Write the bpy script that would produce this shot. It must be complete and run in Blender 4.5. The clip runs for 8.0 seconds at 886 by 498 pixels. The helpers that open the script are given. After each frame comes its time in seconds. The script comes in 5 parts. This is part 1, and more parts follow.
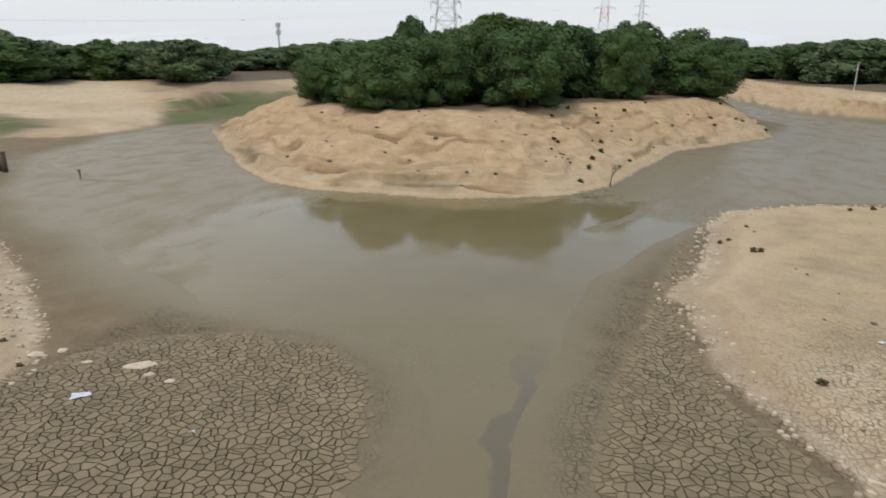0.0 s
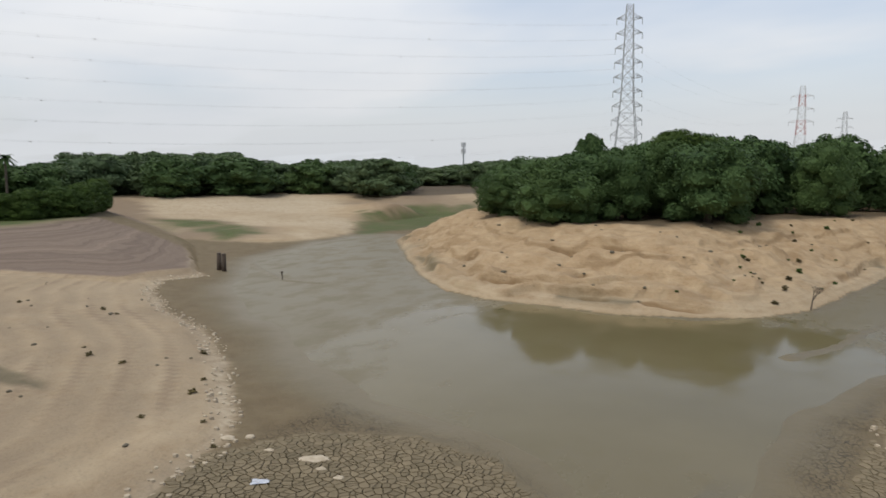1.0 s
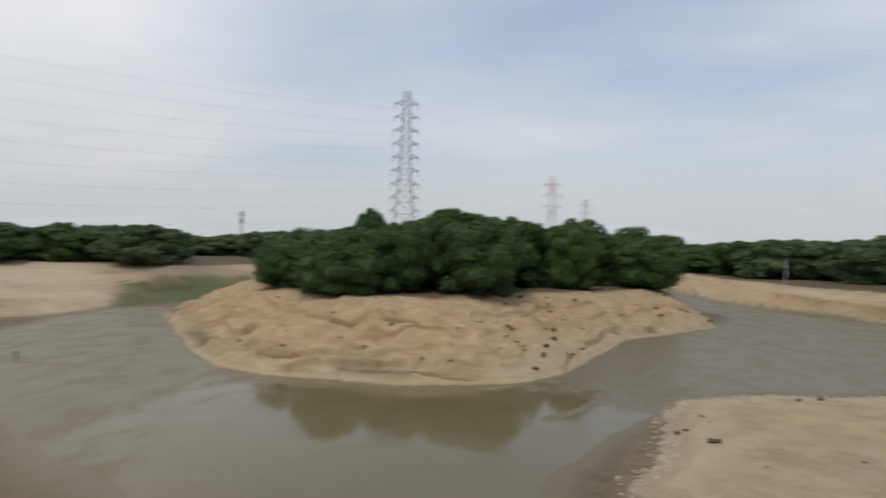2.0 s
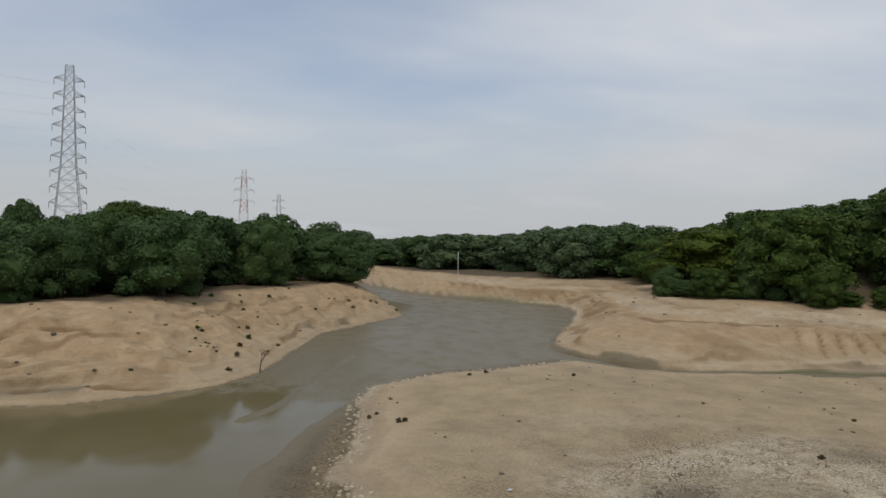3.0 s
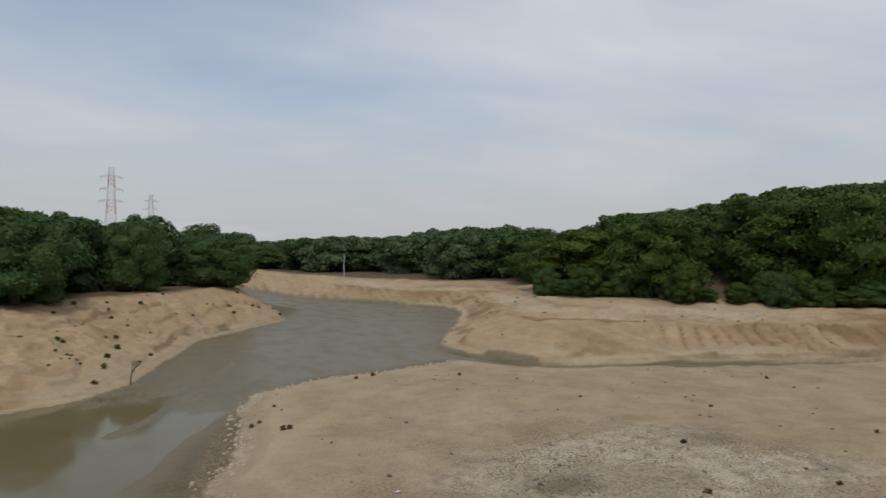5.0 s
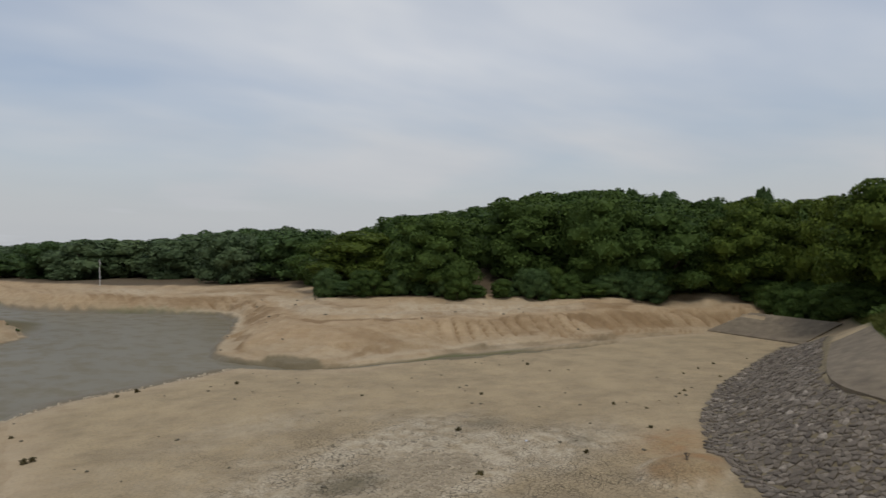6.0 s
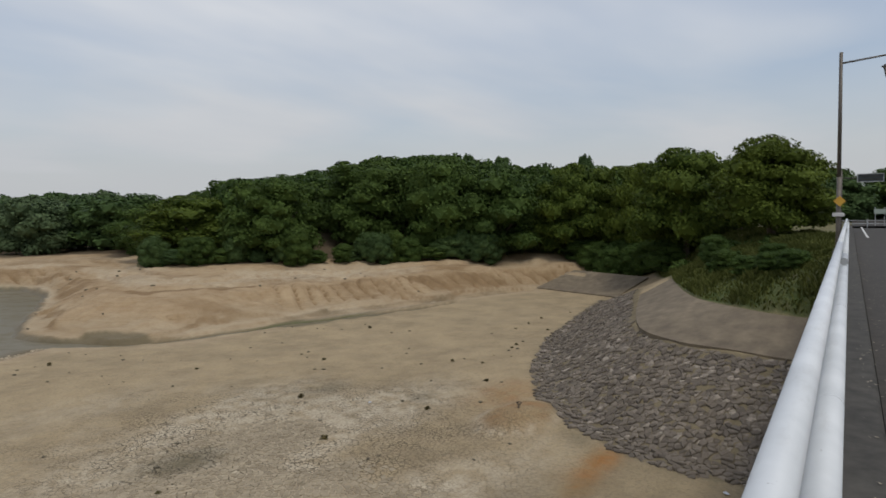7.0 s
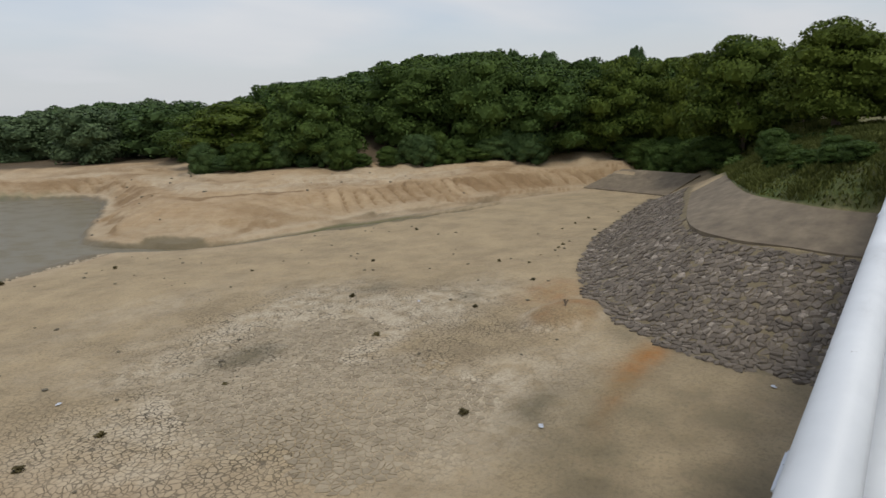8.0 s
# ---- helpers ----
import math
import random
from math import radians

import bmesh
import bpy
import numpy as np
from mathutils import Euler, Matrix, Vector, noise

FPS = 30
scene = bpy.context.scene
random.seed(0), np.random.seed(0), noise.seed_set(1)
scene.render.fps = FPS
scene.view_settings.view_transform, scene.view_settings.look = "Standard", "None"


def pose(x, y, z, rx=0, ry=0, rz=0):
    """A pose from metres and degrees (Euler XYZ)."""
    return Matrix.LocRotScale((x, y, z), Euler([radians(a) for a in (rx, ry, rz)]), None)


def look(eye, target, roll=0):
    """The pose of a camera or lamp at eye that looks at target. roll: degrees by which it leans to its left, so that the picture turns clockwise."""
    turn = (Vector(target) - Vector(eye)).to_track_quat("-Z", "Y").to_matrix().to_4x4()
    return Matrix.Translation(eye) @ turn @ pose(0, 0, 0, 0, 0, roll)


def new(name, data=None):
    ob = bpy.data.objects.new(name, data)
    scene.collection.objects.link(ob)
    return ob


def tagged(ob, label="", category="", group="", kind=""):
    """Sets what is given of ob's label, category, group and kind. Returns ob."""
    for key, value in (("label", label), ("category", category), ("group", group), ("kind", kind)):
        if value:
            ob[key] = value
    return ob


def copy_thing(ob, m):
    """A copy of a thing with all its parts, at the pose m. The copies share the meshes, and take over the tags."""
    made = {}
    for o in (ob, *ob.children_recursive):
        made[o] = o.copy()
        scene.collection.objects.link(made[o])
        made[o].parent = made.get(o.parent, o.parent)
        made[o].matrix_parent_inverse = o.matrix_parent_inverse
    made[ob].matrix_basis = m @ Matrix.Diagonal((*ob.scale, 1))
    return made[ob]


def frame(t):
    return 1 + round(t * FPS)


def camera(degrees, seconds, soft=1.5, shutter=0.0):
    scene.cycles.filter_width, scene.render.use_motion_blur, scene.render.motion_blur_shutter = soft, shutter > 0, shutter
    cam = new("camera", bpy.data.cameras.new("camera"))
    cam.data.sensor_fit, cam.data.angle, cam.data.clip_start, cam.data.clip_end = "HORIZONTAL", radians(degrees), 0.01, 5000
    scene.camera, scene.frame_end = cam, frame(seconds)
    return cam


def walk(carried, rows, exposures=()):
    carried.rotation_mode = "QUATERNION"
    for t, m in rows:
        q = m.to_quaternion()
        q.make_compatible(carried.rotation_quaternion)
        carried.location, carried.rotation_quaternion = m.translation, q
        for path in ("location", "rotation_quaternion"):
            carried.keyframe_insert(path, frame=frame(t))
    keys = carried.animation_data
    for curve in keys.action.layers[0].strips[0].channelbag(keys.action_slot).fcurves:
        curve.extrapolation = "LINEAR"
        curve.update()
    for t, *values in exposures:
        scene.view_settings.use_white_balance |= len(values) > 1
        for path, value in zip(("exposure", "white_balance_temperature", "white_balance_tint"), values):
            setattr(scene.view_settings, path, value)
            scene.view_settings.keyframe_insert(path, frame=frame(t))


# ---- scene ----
EYE = (0.0, 0.0, 8.0)
# seconds, yaw, pitch, roll
PATH = [(0.0, 15.41, -16.69, -0.20), (0.5, 23.80, -11.35, -0.20), (1.0, 30.80, -6.90, 0.14), (1.5, 33.25, -2.76, -0.04),
        (1.6, 32.0, -2.2, -0.25), (1.8, 23.9, -1.1, -1.0), (2.0, 11.72, -0.32, -1.49), (2.2, -1.65, 0.67, -1.45),
        (2.4, -9.4, 0.75, -1.2), (2.7, -13.2, 0.25, -0.95), (3.0, -14.8, -0.2, -0.82), (3.3, -15.67, -0.58, -0.78),
        (3.5, -16.51, -0.67, -0.90), (4.0, -18.39, -0.71, -1.00), (4.2, -18.74, -0.85, -0.92), (4.6, -20.6, -0.55, -0.72),
        (5.0, -24.8, 0.1, -0.5), (5.3, -30.03, 0.48, -0.36), (5.5, -34.57, 0.43, -0.11), (6.0, -44.01, 0.26, 0.33),
        (6.5, -51.74, -0.65, 0.53), (7.0, -57.94, -3.03, 0.83), (7.3, -59.46, -6.04, 0.73), (7.5, -57.90, -9.12, 1.06),
        (8.0, -53.73, -11.50, 2.28)]


# seconds, sway across the railing and height of the carried camera
SWAY = ((0.0, -0.03, 8.0), (6.5, -0.03, 8.0), (7.0, -0.028, 8.0), (7.3, 0.0, 7.99), (7.5, 0.02, 7.98), (8.0, 0.04, 7.92))


def aim(t, yaw, pitch, roll):
    y, p = radians(yaw), radians(pitch)
    way = Vector((-math.sin(y) * math.cos(p), math.cos(y) * math.cos(p), math.sin(p)))
    ts = [r[0] for r in SWAY]
    eye = Vector((EYE[0], float(np.interp(t, ts, [r[1] for r in SWAY])), float(np.interp(t, ts, [r[2] for r in SWAY]))))
    return look(eye, eye + way, -roll)


cam = camera(68.6, 8.0, shutter=0.2)
walk(cam, [(t, aim(t, a, b, c)) for t, a, b, c in PATH],
     [(0.0, 0.14), (0.5, 0.0), (1.0, -0.1), (1.5, -0.17), (2.0, -0.3), (3.3, -0.51), (5.5, -0.51), (6.5, -0.56), (7.0, -0.46), (7.5, -0.34), (8.0, -0.24)])

# ---- sky and sun ----
SUN_AZ, SUN_EL = 205.0, 66.0   # degrees clockwise from +y, and above the horizon


def make_world():
    w = bpy.data.worlds.new("sky")
    scene.world = w
    w.use_nodes = True
    nt = w.node_tree
    nt.nodes.clear()
    N, L = nt.nodes.new, nt.links.new
    out, bg = N("ShaderNodeOutputWorld"), N("ShaderNodeBackground")
    sky = N("ShaderNodeTexSky")
    sky.sky_type, sky.sun_disc = "NISHITA", False
    sky.sun_elevation, sky.sun_rotation = radians(SUN_EL), radians(SUN_AZ)
    sky.dust_density = 3.0
    sc = N("ShaderNodeVectorMath"); sc.operation = "SCALE"; sc.inputs["Scale"].default_value = 0.19
    L(sky.outputs[0], sc.inputs[0])
    tc, sep = N("ShaderNodeTexCoord"), N("ShaderNodeSeparateXYZ")
    L(tc.outputs["Generated"], sep.inputs[0])
    zz = N("ShaderNodeMath"); zz.operation = "MAXIMUM"; zz.inputs[1].default_value = 0.0
    L(sep.outputs["Z"], zz.inputs[0])
    za = N("ShaderNodeMath"); za.inputs[1].default_value = 0.13
    L(zz.outputs[0], za.inputs[0])
    dx, dy = N("ShaderNodeMath"), N("ShaderNodeMath")
    dx.operation = dy.operation = "DIVIDE"
    L(sep.outputs["X"], dx.inputs[0]); L(za.outputs[0], dx.inputs[1])
    L(sep.outputs["Y"], dy.inputs[0]); L(za.outputs[0], dy.inputs[1])
    cmb = N("ShaderNodeCombineXYZ")
    L(dx.outputs[0], cmb.inputs[0]); L(dy.outputs[0], cmb.inputs[1])
    mp = N("ShaderNodeMapping"); mp.inputs["Rotation"].default_value = (0, 0, radians(25)); mp.inputs["Scale"].default_value = (0.55, 0.80, 1)
    L(cmb.outputs[0], mp.inputs[0])
    n1 = N("ShaderNodeTexNoise"); n1.inputs["Scale"].default_value = 0.5; n1.inputs["Detail"].default_value = 5; n1.inputs["Roughness"].default_value = 0.48; n1.inputs["Distortion"].default_value = 0.25
    L(mp.outputs[0], n1.inputs["Vector"])
    rp = N("ShaderNodeValToRGB")
    rp.color_ramp.elements[0].position, rp.color_ramp.elements[1].position = 0.37, 0.58
    rp.color_ramp.elements[0].color = (0.20, 0.20, 0.20, 1)
    L(n1.outputs["Fac"], rp.inputs[0])
    hz = N("ShaderNodeMapRange"); hz.inputs["From Min"].default_value = 0.05; hz.inputs["From Max"].default_value = 0.28
    hz.inputs["To Min"].default_value = 0.92; hz.inputs["To Max"].default_value = 0.0
    L(zz.outputs[0], hz.inputs[0])
    mx = N("ShaderNodeMath"); mx.operation = "MAXIMUM"
    L(rp.outputs[0], mx.inputs[0]); L(hz.outputs[0], mx.inputs[1])
    mix = N("ShaderNodeMix"); mix.data_type = "RGBA"
    L(mx.outputs[0], mix.inputs["Factor"]); L(sc.outputs[0], mix.inputs["A"])
    n2 = N("ShaderNodeTexNoise"); n2.inputs["Scale"].default_value = 0.9; n2.inputs["Detail"].default_value = 4
    L(mp.outputs[0], n2.inputs["Vector"])
    cl = N("ShaderNodeMix"); cl.data_type = "RGBA"
    cl.inputs["A"].default_value, cl.inputs["B"].default_value = (0.76, 0.82, 0.91, 1), (1.02, 1.03, 1.05, 1)
    r2 = N("ShaderNodeMapRange"); r2.inputs["From Min"].default_value = 0.34; r2.inputs["From Max"].default_value = 0.66
    L(n2.outputs["Fac"], r2.inputs[0]); L(r2.outputs[0], cl.inputs["Factor"])
    low = N("ShaderNodeMix"); low.data_type = "RGBA"
    low.inputs["B"].default_value = (0.70, 0.725, 0.755, 1)
    L(hz.outputs[0], low.inputs["Factor"]); L(cl.outputs["Result"], low.inputs["A"]); L(low.outputs["Result"], mix.inputs["B"])
    L(mix.outputs["Result"], bg.inputs["Color"])
    bg.inputs["Strength"].default_value = 1.0
    L(bg.outputs[0], out.inputs["Surface"])


make_world()
lamp = bpy.data.lights.new("sun", "SUN")
lamp.energy, lamp.angle, lamp.color = 1.7, radians(13), (1.0, 0.95, 0.87)
sun = new("sun", lamp)
_a, _e = radians(SUN_AZ), radians(SUN_EL)
sun.matrix_world = look((0, 0, 60), Vector((0, 0, 60)) - Vector((math.sin(_a) * math.cos(_e), math.cos(_a) * math.cos(_e), math.sin(_e))))


# ---- material tools ----
class Nodes:
    """A short way to write node materials."""

    def __init__(self, name):
        self.mat = bpy.data.materials.new(name)
        self.mat.use_nodes = True
        self.nt = self.mat.node_tree
        self.bsdf = self.nt.nodes["Principled BSDF"]
        self.geo = self.nt.nodes.new("ShaderNodeNewGeometry")
        self.pos = self.geo.outputs["Position"]

    def node(self, kind, **values):
        n = self.nt.nodes.new("ShaderNode" + kind)
        for k, v in values.items():
            n.inputs[k.replace("_", " ")].default_value = v
        return n

    def link(self, a, b):
        self.nt.links.new(a, b)

    def noise(self, scale, detail=4, rough=0.55, vec=None, stretch=None):
        n = self.node("TexNoise", Scale=scale, Detail=detail, Roughness=rough)
        src = vec or self.pos
        if stretch:
            m = self.node("Mapping", Scale=stretch)
            self.link(src, m.inputs[0])
            src = m.outputs[0]
        self.link(src, n.inputs["Vector"])
        return n.outputs["Fac"]

    def ramp(self, fac, *stops):
        r = self.node("ValToRGB")
        e = r.color_ramp.elements
        while len(e) < len(stops):
            e.new(0.5)
        for el, (p, c) in zip(e, stops):
            el.position = p
            el.color = (c, c, c, 1) if isinstance(c, (int, float)) else (*c, 1)
        self.link(fac, r.inputs[0])
        return r.outputs[0]

    def mix(self, fac, a, b, how="MIX"):
        m = self.node("Mix")
        m.data_type, m.blend_type = "RGBA", how
        for key, v in (("Factor", fac), ("A", a), ("B", b)):
            if isinstance(v, (int, float)):
                m.inputs[key].default_value = v if key == "Factor" else (v, v, v, 1)
            elif isinstance(v, tuple):
                m.inputs[key].default_value = (*v, 1)
            else:
                self.link(v, m.inputs[key])
        return m.outputs["Result"]

    def math(self, op, a, b=0.0):
        m = self.node("Math")
        m.operation = op
        for i, v in enumerate((a, b)):
            if isinstance(v, (int, float)):
                m.inputs[i].default_value = v
            else:
                self.link(v, m.inputs[i])
        return m.outputs[0]

    def attr(self, name):
        n = self.node("Attribute")
        n.attribute_name = name
        return n.outputs["Fac"]

    def random(self):
        return self.node("ObjectInfo").outputs["Random"]

    def island(self):
        return self.geo.outputs["Random Per Island"]

    def bump(self, height, strength=0.5, distance=0.02, prev=None):
        b = self.node("Bump", Strength=strength, Distance=distance)
        self.link(height, b.inputs["Height"])
        if prev:
            self.link(prev, b.inputs["Normal"])
        self.link(b.outputs[0], self.bsdf.inputs["Normal"])
        return b.outputs[0]

    def done(self, colour=None, rough=0.8, metal=0.0, spec=0.5):
        for key, v in (("Base Color", colour), ("Roughness", rough), ("Metallic", metal), ("Specular IOR Level", spec)):
            if v is None:
                continue
            if isinstance(v, tuple):
                self.bsdf.inputs[key].default_value = (*v, 1)
            elif isinstance(v, (int, float)):
                self.bsdf.inputs[key].default_value = v
            else:
                self.link(v, self.bsdf.inputs[key])
        return self.mat


def mat_ground():
    n = Nodes("reservoir_bed")
    big, mid, fine = n.noise(0.12, 5), n.noise(0.9, 6, 0.62), n.noise(9, 5, 0.65)
    z = n.node("SeparateXYZ")
    n.link(n.pos, z.inputs[0])
    # damp mud of the bed
    mud = n.mix(n.ramp(mid, (0.3, 0), (0.7, 1)), (0.130, 0.098, 0.056), (0.178, 0.138, 0.082))
    # dry sandy clay
    sand = n.mix(n.ramp(big, (0.35, 0), (0.65, 1)), (0.33, 0.247, 0.150), (0.385, 0.305, 0.20))
    sand = n.mix(n.ramp(mid, (0.35, 0.85), (0.58, 0)), sand, (0.28, 0.20, 0.115))
    sand = n.mix(n.ramp(n.noise(1.7, 8, 0.72), (0.52, 0), (0.66, 0.6)), sand, (0.27, 0.185, 0.10))
    # old waterlines run level along the banks
    lv = n.node("CombineXYZ")
    n.link(n.math("ADD", z.outputs["Z"], n.math("MULTIPLY", big, 0.5)), lv.inputs[2])
    band = n.noise(5.5, 4, 0.7, lv.outputs[0])
    sand = n.mix(n.ramp(band, (0.42, 0.0), (0.60, 0.6)), sand, (0.43, 0.342, 0.228))
    ochre = n.mix(n.ramp(mid, (0.3, 0), (0.65, 1)), (0.345, 0.230, 0.122), (0.465, 0.338, 0.200))
    sand = n.mix(n.attr("ochre"), sand, ochre)
    pale = n.mix(mid, (0.275, 0.213, 0.143), (0.20, 0.153, 0.102))
    sand = n.mix(n.attr("pale"), sand, pale)
    brown = n.mix(n.ramp(band, (0.38, 0), (0.62, 1)), (0.125, 0.092, 0.070), (0.23, 0.175, 0.133))
    sand = n.mix(n.attr("brown"), sand, brown)
    patch = n.noise(0.45, 7, 0.68)
    flat = n.mix(n.ramp(patch, (0.36, 0), (0.62, 1)), (0.25, 0.193, 0.115), (0.385, 0.297, 0.175))
    flat = n.mix(n.ramp(fine, (0.35, 0.5), (0.55, 0)), flat, (0.22, 0.182, 0.112))
    speck = n.math("MULTIPLY", n.ramp(n.noise(22, 4, 0.75), (0.56, 0), (0.64, 1)), n.ramp(n.noise(0.6, 5, 0.7), (0.48, 0.08), (0.60, 0.8)))
    flat = n.mix(speck, flat, (0.13, 0.108, 0.072))
    sand = n.mix(n.attr("flat"), sand, flat)
    sand = n.mix(n.attr("track"), sand, (0.225, 0.168, 0.112))
    # bare subsoil, and painted shade of the hollows, scarps and rills
    sand = n.mix(n.attr("soil_shade"), sand, n.mix(mid, (0.15, 0.094, 0.046), (0.28, 0.180, 0.090)))
    sand = n.mix(n.math("MULTIPLY", n.attr("crust"), n.ramp(n.noise(1.6, 6, 0.7), (0.38, 0.25), (0.58, 1))), sand, (0.50, 0.425, 0.31))
    col = n.mix(n.attr("dry"), mud, sand)
    col = n.mix(n.math("MULTIPLY", n.attr("wet"), 0.85), col, n.mix(big, (0.132, 0.108, 0.058), (0.168, 0.139, 0.082)))
    rust = n.mix(n.ramp(mid, (0.4, 0), (0.6, 1)), (0.36, 0.145, 0.03), (0.30, 0.185, 0.075))
    col = n.mix(n.attr("rust"), col, rust)
    # wet dark mud, and painted shade of the gully and undercut ledges
    dark = n.mix(mid, (0.088, 0.077, 0.045), (0.15, 0.126, 0.078))
    col = n.mix(n.attr("damp_shade"), col, dark)
    grass = n.mix(n.ramp(fine, (0.3, 0), (0.7, 1)), (0.045, 0.07, 0.018), (0.10, 0.13, 0.04))
    grass = n.mix(n.ramp(mid, (0.4, 0), (0.65, 0.7)), grass, (0.095, 0.085, 0.042))
    col = n.mix(n.attr("grass"), col, grass)
    # woodland floor: leaf litter with the trees' shade put into its colour
    litter = n.mix(fine, (0.05, 0.038, 0.024), (0.10, 0.075, 0.045))
    col = n.mix(n.attr("shade"), col, litter)
    col = n.mix(n.ramp(fine, (0.32, 0.35), (0.5, 0)), col, n.mix(0.5, col, (0.06, 0.05, 0.035)))
    # shrinkage cracks
    warp = n.node("VectorMath")
    warp.operation = "ADD"
    n.link(n.pos, warp.inputs[0])
    wn = n.node("TexNoise", Scale=2.5, Detail=2)
    n.link(n.pos, wn.inputs["Vector"])
    ws = n.node("VectorMath")
    ws.operation = "SCALE"
    ws.inputs["Scale"].default_value = 0.25
    n.link(wn.outputs["Color"], ws.inputs[0])
    n.link(ws.outputs[0], warp.inputs[1])
    vor = n.node("TexVoronoi", Scale=6.0)
    vor.feature = "DISTANCE_TO_EDGE"
    n.link(warp.outputs[0], vor.inputs["Vector"])
    gap = n.math("MULTIPLY", n.ramp(vor.outputs["Distance"], (0.03, 1), (0.085, 0)), n.ramp(n.noise(1.1, 4, 0.6), (0.36, 0.3), (0.56, 1)))
    gap = n.math("MULTIPLY", gap, n.attr("crack"))
    col = n.mix(n.math("MULTIPLY", gap, 0.85), col, (0.06, 0.05, 0.035))
    b = n.bump(n.math("SUBTRACT", 1.0, gap), 0.8, 0.05)
    worn = n.math("MULTIPLY", n.ramp(n.noise(0.9, 9, 0.70), (0.40, 0.0), (0.43, 0.35), (0.50, 0.42), (0.525, 0.8), (0.62, 1.0)), n.math("MAXIMUM", n.attr("ochre"), 0.02))
    b = n.bump(worn, 0.45, 0.16, b)
    b = n.bump(n.math("MULTIPLY", band, n.attr("ochre")), 0.8, 0.16, b)
    dryness = n.math("SUBTRACT", 1.0, n.math("MULTIPLY", n.attr("wet"), 0.93))
    b = n.bump(n.math("MULTIPLY", mid, dryness), 0.75, 0.22, b)
    n.bump(n.math("MULTIPLY", fine, dryness), 0.6, 0.04, b)
    rough = n.ramp(n.attr("wet"), (0.0, 0.92), (0.5, 0.62), (0.8, 0.46), (1.0, 0.36))
    return n.done(col, rough, 0, n.ramp(n.attr("wet"), (0, 0.25), (1, 0.30)))


def mat_water():
    n = Nodes("shallow_water")
    a, b = n.noise(0.10, 4), n.noise(0.55, 5, 0.6, stretch=(1, 0.6, 1))
    col = n.mix(n.ramp(a, (0.35, 0), (0.65, 1)), (0.130, 0.107, 0.053), (0.160, 0.133, 0.073))
    # clear water in the pool below the island, a skin of silt elsewhere
    away = n.node("VectorMath")
    away.operation = "DISTANCE"
    away.inputs[1].default_value = (-7.0, 28.0, 0.0)
    n.link(n.pos, away.inputs[0])
    silt = n.ramp(n.math("ADD", n.math("MULTIPLY", away.outputs["Value"], 0.03), n.math("MULTIPLY", b, 0.35)), (0.46, 0.0), (0.62, 1.0))
    skin = n.ramp(b, (0.46, 0.0), (0.66, 1.0))
    col = n.mix(n.math("MULTIPLY", silt, 0.6), col, (0.162, 0.137, 0.088))
    rough = n.mix(silt, n.mix(skin, 0.06, 0.16), n.mix(skin, 0.36, 0.52))
    sx = n.node("SeparateXYZ")
    n.link(n.pos, sx.inputs[0])
    bend = n.math("MULTIPLY", n.math("SUBTRACT", n.noise(0.32, 2), 0.5), 2.6)
    run = n.math("ABSOLUTE", n.math("ADD", n.math("ADD", sx.outputs["X"], 1.9), bend))
    run = n.math("MULTIPLY", n.ramp(run, (0.22, 1), (0.42, 0)), n.ramp(n.math("MULTIPLY", sx.outputs["Y"], 0.05), (0.72, 1), (0.9, 0)))
    col = n.mix(n.math("MULTIPLY", run, 0.7), col, (0.10, 0.09, 0.064))
    rough = n.mix(run, rough, 0.10)
    h = n.bump(n.noise(3.0, 3), 0.03, 0.01)
    n.bump(n.noise(0.5, 3, 0.5), 0.03, 0.03, h)
    return n.done(col, rough, 0, n.mix(silt, 0.16, 0.18))


def mat_leaf(name, dark, light, brown=0.0):
    n = Nodes(name)
    r, isl = n.random(), n.island()
    col = n.mix(isl, dark, light)
    col = n.mix(n.math("MULTIPLY", r, 0.3), col, tuple(v * k for v, k in zip(light, (1.25, 1.1, 0.8))))
    big = n.noise(0.35, 2)
    col = n.mix(n.ramp(big, (0.4, 0.35), (0.6, 0)), col, tuple(v * 0.6 for v in dark))
    n.bsdf.inputs["Subsurface Weight"].default_value = 0.0
    return n.done(col, 0.7, 0, 0.12)


def mat_simple(name, c1, c2, scale=4.0, rough=0.8, metal=0.0, bump=0.3, dist=0.01, per=0.0):
    n = Nodes(name)
    f = n.noise(scale, 6, 0.62)
    col = n.mix(n.ramp(f, (0.32, 0), (0.68, 1)), c1, c2)
    g = n.noise(scale * 0.13, 3)
    col = n.mix(n.ramp(g, (0.4, 0.25), (0.62, 0)), col, tuple(v * 0.6 for v in c1))
    if per:
        col = n.mix(n.math("MULTIPLY", n.random(), per), col, tuple(v * 0.45 for v in c1))
        col = n.mix(n.math("MULTIPLY", n.island(), per), col, tuple(min(1, v * 1.35) for v in c2))
    n.bump(f, bump, dist)
    return n.done(col, rough, metal)


M_GROUND, M_WATER = mat_ground(), mat_water()
M_LEAF_DARK = mat_leaf("leaf_dark", (0.036, 0.069, 0.025), (0.072, 0.120, 0.042))
M_LEAF_MID = mat_leaf("leaf_mid", (0.024, 0.050, 0.012), (0.074, 0.120, 0.028))
M_LEAF_BRIGHT = mat_leaf("leaf_bright", (0.030, 0.054, 0.008), (0.098, 0.135, 0.022))
# paler, greyer greens: distance haze is mixed into this leaf colour
M_LEAF_HAZED = mat_leaf("leaf_hazed", (0.054, 0.088, 0.042), (0.105, 0.150, 0.070))
M_BARK = mat_simple("bark", (0.07, 0.055, 0.04), (0.13, 0.10, 0.075), 8, 0.9, 0, 0.6, 0.03)
